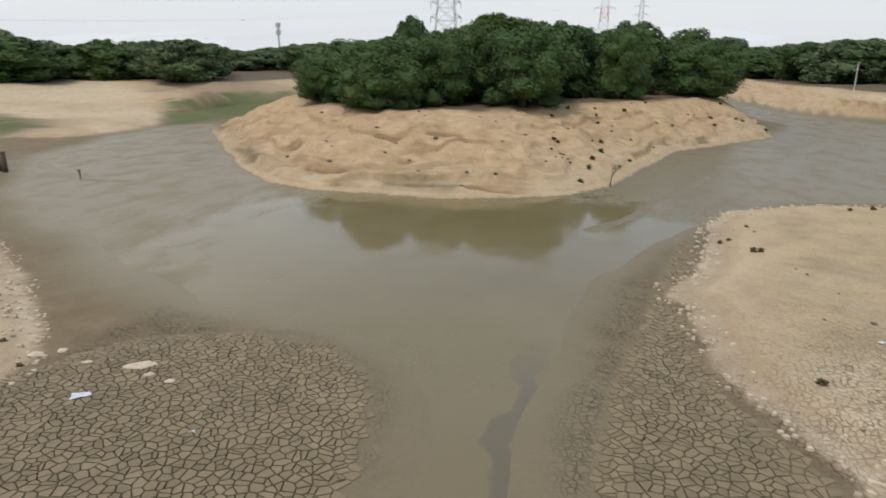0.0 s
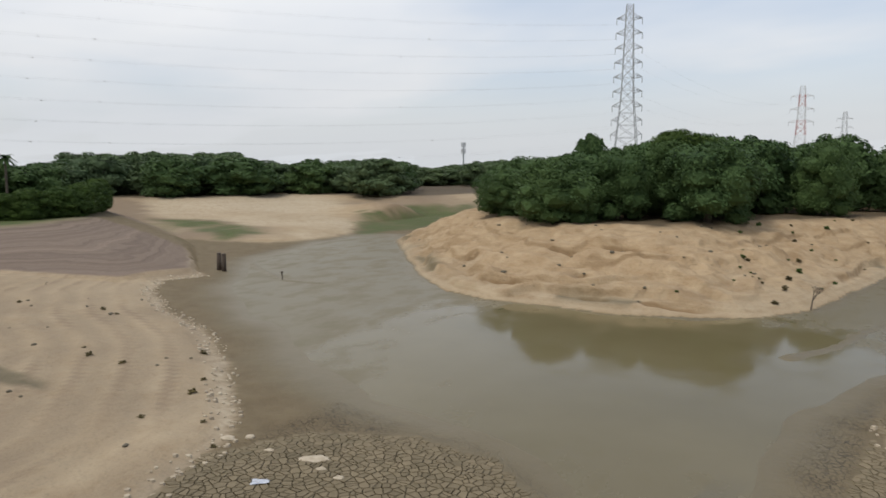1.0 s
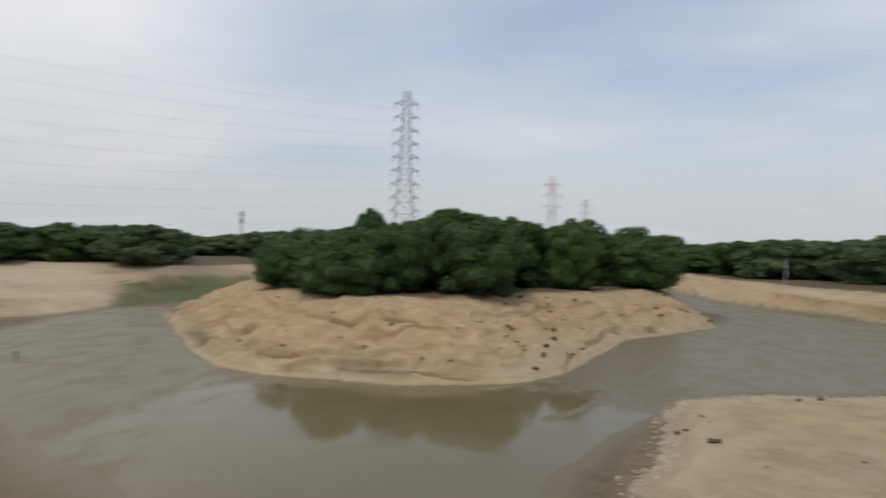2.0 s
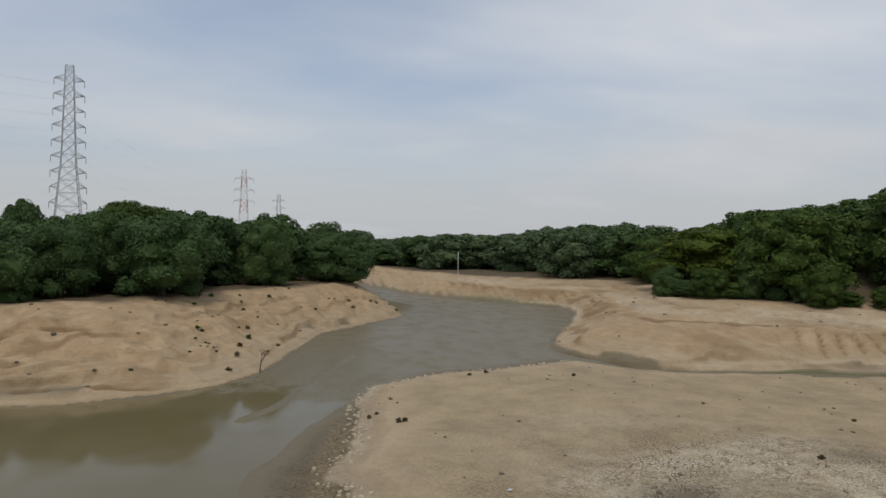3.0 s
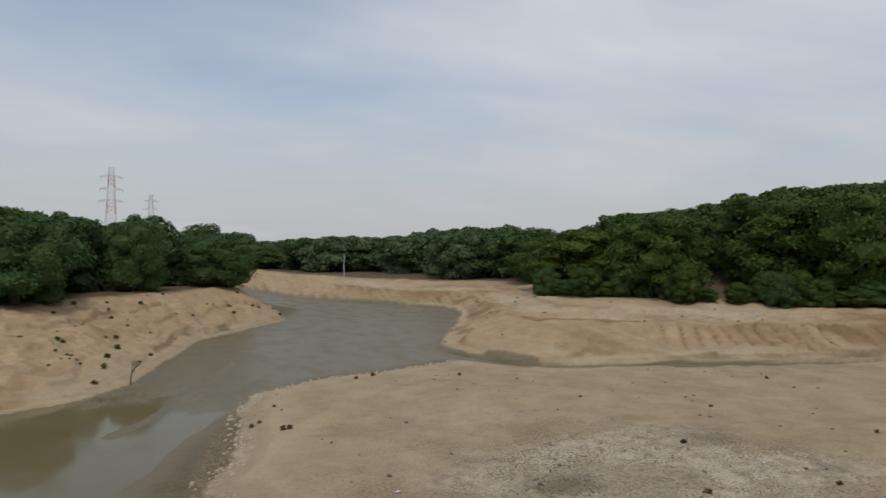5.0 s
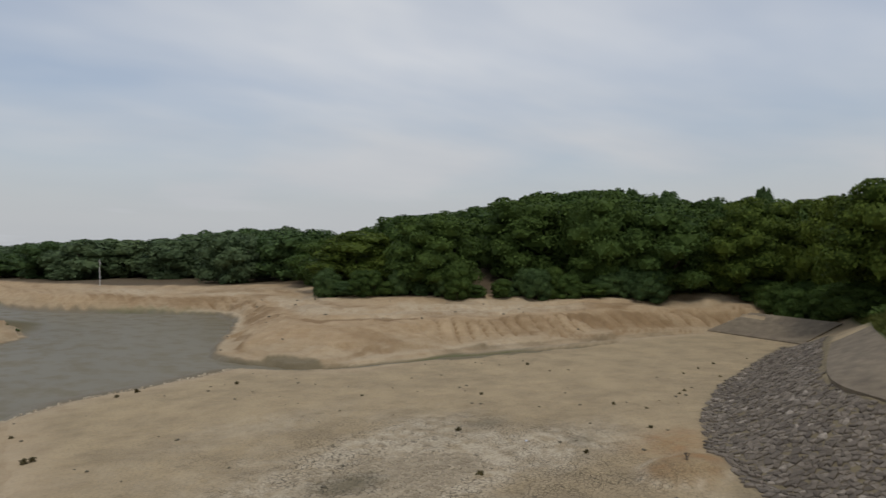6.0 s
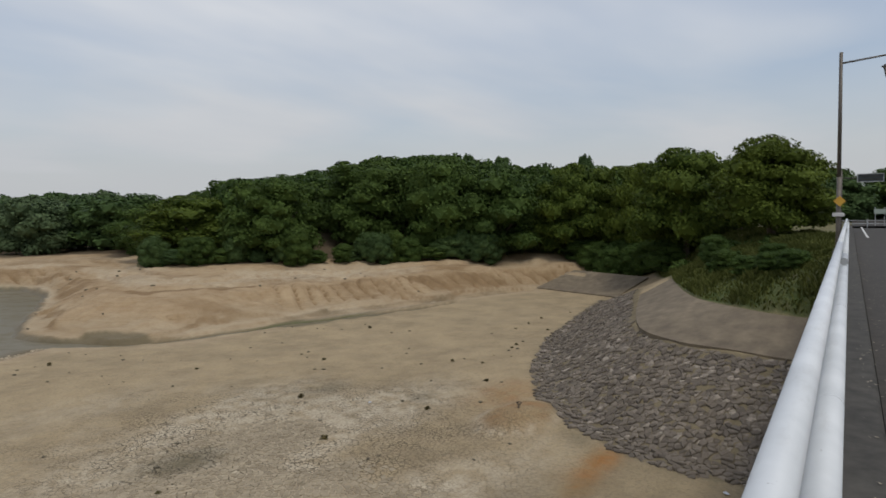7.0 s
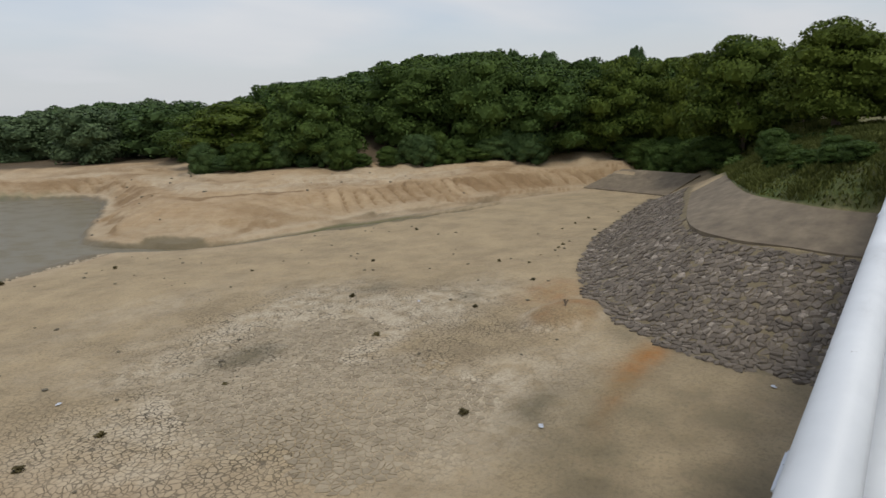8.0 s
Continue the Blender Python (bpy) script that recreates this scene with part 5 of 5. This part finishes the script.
for x, y in ((28.1, 17.1), (16.2, 15.0), (12.7, 8.9), (19.5, 19.3), (25.4, 13.7), (10.7, 16.1), (7.0, 16.1), (5.1, 16.0), (20.6, 13.7), (34.2, 27.3), (25.3, 23.3),
             (4.4, 29.3), (4.8, 29.6), (5.4, 27.5), (5.7, 27.6), (17.5, 35.3), (5.8, 31.7), (11.4, 36.6), (12.6, 37.1), (20.7, 27.6)):
    weed(x, y, rng.uniform(0.11, 0.19), SHRUBLET[0], "dark dry weed clump on the pale mud flat", "weeds on the flat")
for x, y in ((-34.3, 20.7), (-32.6, 20.4), (-27.3, 15.5), (-23.8, 15.0), (-22.6, 17.9), (-19.5, 15.4), (-18.6, 14.2), (-16.2, 12.7), (-18.1, 11.9), (-25.9, 14.9),
             (-44.1, 19.1), (-40.1, 19.2), (-14.8, 11.9)):
    weed(x, y, rng.uniform(0.11, 0.19), SHRUBLET[1], "dark dry weed clump on the sandy flat", "weeds on the flat")
for _ in range(60):
    x, y = rng.uniform(-46, -15), rng.uniform(8, 26)
    if inside(LEFT, x, y) > 1 and inside(BROWN, x, y) < -0.5:
        stone(x, y, rng.uniform(0.05, 0.13))
for _ in range(90):
    x, y = rng.uniform(5, 36), rng.uniform(8, 38)
    if inside(RIGHT, x, y) > 1 and inside(APRON, x, y) < -1:
        stone(x, y, rng.uniform(0.04, 0.10))
for _ in range(45):
    x, y = rng.uniform(28, 48), rng.uniform(12, 21)
    if -4 * rng.random() < inside(APRON, x, y) < -0.2:
        weed(x, y, rng.uniform(0.06, 0.14), rng.choice(SHRUBLET), "small weed clump beside the stone apron", "apron weeds")
for _ in range(150):
    x, y = rng.uniform(-12, 16), rng.uniform(37, 78)
    d, e = inside(ISLAND, x, y), inside(ISLAND_TOP, x, y)
    if d > 0.5 and e < -0.8 and x > -9 + rng.uniform(0, 6):
        weed(x, y, rng.uniform(0.10, 0.27))
for _ in range(60):
    x, y = rng.uniform(-40, 0), rng.uniform(36, 60)
    d, e = inside(ISLAND, x, y), inside(ISLAND_TOP, x, y)
    if d > 0.3 and e < -0.5:
        stone(x, y, rng.uniform(0.06, 0.2), "weathered brown stone on the island bank", "bank stones")
for _ in range(70):
    x, y = rng.uniform(22, 66), rng.uniform(33, 75)
    if inside(BANK, x, y) > 0.5 and inside(BANK_TOP, x, y) < -1:
        stone(x, y, rng.uniform(0.06, 0.2), "weathered brown stone on the shore bank", "bank stones")


def white_lump(x, y, sx, sy, h):
    bm = bmesh.new()
    bmesh.ops.create_icosphere(bm, subdivisions=3, radius=1)
    for v in bm.verts:
        v.co *= 1 + 0.4 * noise.noise(v.co * 2.1 + Vector((x, y, 0)))
    ob = new("silt_mound", to_mesh("silt_mound", bm, mat_simple("pale_silt", (0.42, 0.35, 0.25), (0.55, 0.47, 0.36), 6, 0.9, 0, 0.6, 0.02), True))
    ob.matrix_world = Matrix.LocRotScale((x, y, ground_z(x, y) + 0.02), Euler((0, 0, 0.5)), (sx, sy, h))
    tagged(ob, "pale dry silt mound on the cracked mud", "mound", "silt mounds")


for a in ((-11.7, 12.7, 0.42, 0.2, 0.10), (-11.15, 12.35, 0.16, 0.1, 0.07), (-10.4, 12.2, 0.16, 0.09, 0.08), (-13.2, 12.5, 0.15, 0.09, 0.06), (-14.9, 12.5, 0.22, 0.14, 0.08), (-14.4, 12.9, 0.14, 0.1, 0.07)):
    white_lump(*a)


def litter(x, y, size, label, colour):
    bm = bmesh.new()
    bmesh.ops.create_grid(bm, x_segments=7, y_segments=7, size=1)
    for v in bm.verts:
        v.co.z = 0.35 + 0.5 * noise.noise(v.co * 1.6 + Vector((x, y, 3)))
        v.co.xy *= 1 + 0.3 * noise.noise(v.co * 1.2 + Vector((y, x, 9)))
    bmesh.ops.solidify(bm, geom=bm.faces, thickness=0.05)
    ob = new("litter", to_mesh("litter", bm, colour))
    ob.matrix_world = Matrix.LocRotScale((x, y, ground_z(x, y) + 0.03), Euler((0, 0, 0.7)), (size, size * 0.6, size * 0.5))
    tagged(ob, label, "litter", "litter on the bed")


M_BAG = mat_simple("pale_plastic", (0.42, 0.45, 0.52), (0.6, 0.62, 0.66), 6, 0.4)
litter(-12.0, 11.0, 0.22, "crumpled pale plastic bag on the cracked mud", M_BAG)
for x, y in ((13.1, 6.9), (20.2, 16.2), (7.3, 19.0), (18.0, 2.6), (-8.5, 10.4)):
    litter(x, y, 0.09, "small white scrap of litter on the bed", M_BAG)


def build_posts():
    for x, y in ((-41.9, 35.1), (-41.1, 34.9)):
        ob = tagged(new("mooring_post"), "weathered dark wooden post standing in the shallows", "post", "mooring posts")
        bm = bmesh.new()
        rod(bm, (x, y, -0.4), (x + 0.05, y, 1.42), 0.20, 0.17, 12)
        part("shaft", to_mesh("shaft", bm, M_WOOD, True), ob)
        bm = bmesh.new()
        rod(bm, (x + 0.05, y, 1.40), (x + 0.05, y, 1.5), 0.19, 0.15, 12)
        part("cap", to_mesh("cap", bm, M_WOOD), ob)


build_posts()


def dead_shrub(x, y, h, label):
    bm = bmesh.new()
    r = random.Random(int(x * 10))
    z = ground_z(x, y)

    def grow(p, d, ln, rad, n):
        q = p + d * ln
        rod(bm, p, q, rad, rad * 0.7, 5)
        if n:
            for _ in range(3):
                grow(q, (d + Vector((r.uniform(-0.7, 0.7), r.uniform(-0.7, 0.7), r.uniform(-0.1, 0.4)))).normalized(), ln * 0.66, rad * 0.6, n - 1)
    grow(Vector((x, y, z - 0.05)), Vector((0.1, 0, 1)).normalized(), h * 0.42, 0.05, 3)
    tagged(new("dead_shrub", to_mesh("dead_shrub", bm, M_BARK)), label, "shrub")


dead_shrub(-0.6, 41.9, 1.5, "bare grey dead shrub on the island bank")
dead_shrub(-34.4, 34.5, 0.7, "bare broken branch sticking out of the mud")
dead_shrub(21.2, 10.1, 0.3, "thin bare twig rising from the stained mud")

# hedge and grove on the left embankment
for k in range(26):
    t = k / 25
    x, y = float(np.interp(t, [0, 0.35, 0.6, 1], [-87, -79.5, -80.5, -93])) + rng.uniform(-0.7, 0.7), float(np.interp(t, [0, 0.35, 0.6, 1], [29, 38.5, 46, 56.5])) + rng.uniform(-0.6, 0.6)
    tree(x, y, 5.2 + 1.3 * t + rng.uniform(-0.5, 0.6), 2.3, NEAR["mid"][k % 3], "clipped green shrub of the hedge on the embankment", "embankment hedge", name="shrub")
for x, y, top, r in ((32.3, 2.0, 5.9, 0.8), (33.6, 3.0, 5.7, 0.8), (34.6, 4.2, 5.6, 0.9), (36.5, 3.2, 6.4, 0.8), (38, 5.6, 6.0, 0.9), (43, 7.0, 6.6, 1.0)):
    tree(x, y, top, r, NEAR["mid"][int(x) % 3], "leafy dark green bush on the grassy slope", "slope bushes", name="shrub")
stand([(-97, 38), (-114, 48), (-150, 62), (-160, 20), (-115, 12)], 8, lambda x, y: 8 + dist(x, y) * 0.043, 5.5, NEAR["mid"], "broad dark green tree behind the hedge", "embankment grove")
stand([(-108, 56), (-122, 68), (-170, 80), (-170, 55)], 8, lambda x, y: 8 + dist(x, y) * 0.014, 5.5, FAR["dark"], "broad dark green tree behind the hedge", "embankment grove")


for az, d, top, r in ((72.5, 70, 4.6, 1.9), (73.6, 72, 5.2, 2.3), (74.8, 68, 5.0, 2.2), (76.0, 66, 5.4, 2.4), (71.2, 74, 4.9, 2.4), (77.2, 62, 5.6, 2.2), (70, 76, 5.2, 2.4)):
    tree(math.sin(radians(az)) * d, math.cos(radians(az)) * d, top, r, NEAR["mid"][int(d) % 3], "leafy dark green bush at the corner of the bank", "slope bushes", name="shrub")


def palm(x, y, top):
    ob = tagged(new("palm_tree"), "slender palm tree standing above the grove", "palm tree")
    z = ground_z(x, y)
    bm = bmesh.new()
    rod(bm, (x, y, z), (x + 0.2, y, top - 0.8), 0.18, 0.13, 8)
    part("trunk", to_mesh("trunk", bm, M_BARK), ob)
    for k in range(22):
        a, e = k * 2.4, rng.uniform(-0.5, 1.2)
        bm = bmesh.new()
        prev = None
        for j in range(6):
            t = j / 5
            rr, zz = 1.3 * t * math.cos(e * (1 - t)), 1.3 * t * math.sin(e) - 0.9 * t * t
            w = 0.22 * math.sin(math.pi * (0.15 + 0.8 * t))
            c = Vector((x + 0.2 + rr * math.cos(a), y + rr * math.sin(a), top - 0.9 + zz))
            sd = Vector((-math.sin(a), math.cos(a), 0)) * w
            row = [bm.verts.new(c - sd - Vector((0, 0, 0.05))), bm.verts.new(c), bm.verts.new(c + sd - Vector((0, 0, 0.05)))]
            if prev:
                bm.faces.new((prev[0], prev[1], row[1], row[0]))
                bm.faces.new((prev[1], prev[2], row[2], row[1]))
            prev = row
        part("frond", to_mesh("frond", bm, M_LEAF_DARK), ob)


palm(*bearing(64.6, 96), 10.6)


def build_clods():
    r = random.Random(21)
    V, F = [], []
    for poly, box in ((LEFT, (-42, -12, 8, 33)), (RIGHT, (1, 22, 8, 43))):
        xs = np.array([r.uniform(box[0], box[1]) for _ in range(9000)])
        ys = np.array([r.uniform(box[2], box[3]) for _ in range(9000)])
        d = inside(poly, xs, ys)
        sel = [(x, y) for x, y, v in zip(xs, ys, d) if -0.35 < v < 0.9 and r.random() < 1 - abs(v - 0.2)]
        zs = land(np.array([p[0] for p in sel]), np.array([p[1] for p in sel]))[0]
        for (x, y), z in zip(sel, zs):
            sz, a, o = r.uniform(0.04, 0.13), r.uniform(0, 6.28), len(V)
            ring = [(x + sz * math.cos(a + k * 1.2566) * r.uniform(0.7, 1.1), y + sz * math.sin(a + k * 1.2566) * r.uniform(0.7, 1.1)) for k in range(5)]
            h = sz * r.uniform(0.35, 0.7)
            V += [(px, py, z - 0.03) for px, py in ring] + [(x + (px - x) * 0.7, y + (py - y) * 0.7, z + h) for px, py in ring]
            F += [(o + k, o + (k + 1) % 5, o + 5 + (k + 1) % 5, o + 5 + k) for k in range(5)] + [tuple(o + 5 + k for k in range(5))]
    me = mesh_of("dried_clods", V, F, mat_simple("pale_clod", (0.30, 0.24, 0.165), (0.46, 0.39, 0.29), 6, 0.95, 0, 0.6, 0.02, 0.5))
    tagged(new("dried_clods", me), "crumbled pale dried clods along the shore edges", "clods", kind="stuff")


build_clods()

# ---- concrete apron of the causeway ----
def strip(name, lower, upper, z0, z1, thick, material, label):
    """A sloping slab between two plan lines."""
    V, F = [], []
    for (ax, ay), (bx, by) in zip(lower, upper):
        V += [(ax, ay, z0 + thick), (bx, by, z1 + thick), (ax, ay, z0 - 0.3), (bx, by, z1 - 0.3)]
    for k in range(len(lower) - 1):
        a, b = 4 * k, 4 * k + 4
        F += [(a, b, b + 1, a + 1), (a + 2, b + 2, b, a), (a + 1, b + 1, b + 3, a + 3)]
    F += [(0, 1, 3, 2), (b, b + 2, b + 3, b + 1)]
    return tagged(new(name, mesh_of(name, V, F, material)), label, "slab", kind="structure")


def smooth_line(pts, n):
    out = []
    P = [pts[0], *pts, pts[-1]]
    for i in range(1, len(P) - 2):
        for k in range(n):
            t = k / n
            out.append(tuple(0.5 * (2 * P[i][c] + (P[i + 1][c] - P[i - 1][c]) * t + (2 * P[i - 1][c] - 5 * P[i][c] + 4 * P[i + 1][c] - P[i + 2][c]) * t * t
                                    + (3 * P[i][c] - P[i - 1][c] - 3 * P[i + 1][c] + P[i + 2][c]) * t ** 3) for c in (0, 1)))
    return out + [pts[-1]]


strip("concrete_apron", smooth_line([(25.4, -3), (25.5, 1.2), (26.3, 3.5), (27.3, 6.1), (30.6, 8.4), (41, 11.1)], 6),
      smooth_line([(29, -3), (29, 1.2), (29.9, 3), (32.4, 5.6), (35.4, 7.2), (42.5, 9.5)], 6), 2.7, 3.7, 0.05, M_CONCRETE, "weathered brown-grey concrete apron slab on the embankment")


strip("paved_ramp", [RAMP[0], RAMP[1]], [RAMP[3], RAMP[2]], 0.52, 1.95, 0.10, M_CONCRETE, "sunken weathered concrete ramp slab beside the stone apron")


# ---- grassy slope ----
def build_grass():
    r = np.random.default_rng(8)
    n = 60000
    x, y = r.uniform(29, 67, n), r.uniform(0.6, 15, n)
    c, rd = inside(CREST, x, y), inside(ROADSIDE, x, y)
    keep = (c > 0.05) & (rd < 5)
    x, y = x[keep], y[keep]
    z = land(x, y)[0]
    n = len(x)
    clump = fbm(x, y, 0.8, 3, 90)
    h = (0.12 + 0.36 * np.clip(clump + 0.25, 0, 1)) * r.uniform(0.6, 1.4, n)
    a, lean = r.uniform(0, 6.28, n), r.uniform(0.2, 0.9, n)
    dx, dy = np.cos(a), np.sin(a)
    w = 0.022 + 0.03 * r.random(n)
    p = np.column_stack([x, y, z - 0.02])
    side = np.column_stack([-dy * w, dx * w, 0 * w])
    tip = p + np.column_stack([dx * h * lean, dy * h * lean, h])
    mid = p + np.column_stack([dx * h * lean * 0.3, dy * h * lean * 0.3, h * 0.6])
    V = np.stack([p - side * 0.5, p + side * 0.5, mid + side, tip, mid - side], 1).reshape(-1, 3)
    F = [(5 * k, 5 * k + 1, 5 * k + 2, 5 * k + 3, 5 * k + 4) for k in range(n)]
    g = mat_leaf("grass_blade", (0.048, 0.066, 0.016), (0.125, 0.14, 0.042))
    tagged(new("grass", mesh_of("grass", V, F, g)), "rough green grass and weeds on the causeway slope", "grass", kind="stuff")


build_grass()
for _ in range(24):
    x, y = rng.uniform(31, 60), rng.uniform(0.9, 13)
    if inside(CREST, x, y) > 0.4 and inside(ROADSIDE, x, y) < 0.4:
        weed(x, y, rng.uniform(0.3, 0.75), rng.choice(TUFTS), "leafy green weed clump on the grassy slope", "slope weeds")

def build_leaf_litter():
    r = random.Random(33)
    V, F = [], []
    for _ in range(420):
        x, y = r.uniform(0.5, 34), -0.12 - abs(r.gauss(0, 0.45))
        if y < -2.6:
            continue
        z = ROAD_Z + (0.112 if y > -0.27 else 0.003)
        sz, a, o = r.uniform(0.008, 0.027), r.uniform(0, 6.28), len(V)
        for k in range(4):
            rr = sz * (1.0 if k % 2 == 0 else 0.5)
            V.append((x + rr * math.cos(a + k * 1.5708), y + rr * math.sin(a + k * 1.5708), z + (0.006 if k % 2 else r.uniform(0.002, 0.014))))
        F += [(o, o + 1, o + 2), (o, o + 2, o + 3)]
    me = mesh_of("leaf_litter", V, F, mat_simple("dry_leaf", (0.16, 0.13, 0.09), (0.34, 0.30, 0.24), 30, 0.9, 0, 0.2, 0.002, 0.5))
    tagged(new("leaf_litter", me), "pale dry leaf litter along the road edge", "leaf litter", kind="stuff")
    for x, ang in ((2.6, 4), (4.4, -3), (7.2, 5)):
        bm = bmesh.new()
        block(bm, (0, 0, 0), (0.03, 1.5, 0.006))
        ob = new("road_joint", to_mesh("road_joint", bm, mat_simple("joint_filler", (0.12, 0.11, 0.095), (0.19, 0.175, 0.15), 12, 0.9)))
        ob.matrix_world = pose(x, -1.08, ROAD_Z + 0.003, 0, 0, ang)
        tagged(ob, "pale filled joint across the asphalt", "road joint", "road joints", kind="structure")


build_leaf_litter()

# ---- placed stones of the apron, and the cracked mud ----
M_PLATE = mat_simple("mud_plate", (0.125, 0.098, 0.052), (0.205, 0.160, 0.095), 2.2, 0.85, 0, 0.5, 0.015, 0.35)
made = cells([(18.2, -3), (18.6, 1.8), (18.8, 3.7), (19.5, 5.8), (21.5, 8.4), (24.1, 10.7), (29.1, 13.2), (35.9, 15.2), (44.4, 16.6), (54, 18), (53, 14.6), (41, 11.6), (30.6, 8.7), (27.1, 6.3), (26.1, 3.6), (25.3, 1.2), (25.2, -3)], 0.205, 3, 0.018)
made = [c for c in made if rng.random() > 0.06]
made.sort(key=lambda c: math.hypot(c[0] - 19, c[1] - 4))
revet = tagged(new("stone_apron"), "bank apron of close-packed grey-brown rubble stones", "stone apron")
lay_cells("stone", made, M_STONE, revet, lambda x, y, d: (rng.uniform(0.005, 0.085), 0.026, (rng.uniform(-0.2, 0.2), rng.uniform(-0.2, 0.2)), 0.014), 300, "close-packed rubble stones")
crust = [(8.2, 9.2), (10, 8.2), (12.6, 7.3), (14.6, 8.4), (15.4, 10.4), (16.8, 13.5), (17.6, 17), (15, 19.4), (11.8, 19.6), (9.4, 17.6), (8.2, 13.5)]
M_CRUST = mat_simple("pale_crust", (0.22, 0.176, 0.114), (0.40, 0.335, 0.235), 2.2, 0.92, 0, 0.5, 0.015, 0.3)
flakes = [c for c in cells(crust, 0.19, 29, 0.032) if fbm(np.array([c[0]]), np.array([c[1]]), 0.35, 3, 95)[0] + 0.25 * min(c[2], 2.0) > 0.14 + rng.uniform(-0.12, 0.12)]
flakes = [c for c in flakes if ((c[0] - 12.6) / 1.6) ** 2 + ((c[1] - 17.6) / 1.1) ** 2 > rng.uniform(0.6, 1.2)]
flakes.sort(key=lambda c: math.hypot(c[0] - 12, c[1] - 7))
lay_cells("dry_plate", flakes, M_CRUST, ground, lambda x, y, d: (rng.uniform(0.010, 0.026), 0.020, (rng.uniform(-0.03, 0.03), rng.uniform(-0.03, 0.03)), -0.004), 150, "pale dried mud plates")
plates = []
for k, poly in enumerate(PLATES):
    plates += [c for c in cells(poly, 0.22, 11 + k, 0.030) if c[2] > 0.05]
plates = [c for c in plates if c[1] > 6.0 and inside(LEFT, c[0], c[1]) < 0.2 and inside(RIGHT, c[0], c[1]) < 0.2]
plates.sort(key=lambda c: math.hypot(c[0] + 3, c[1] - 10))
lay_cells("mud_plate", plates, M_PLATE, ground, lambda x, y, d: (0.055 * min(1, 0.35 + d * 0.6), 0.012, (rng.uniform(-0.02, 0.02), rng.uniform(-0.02, 0.02)), -0.004), 300, "cracked damp mud")
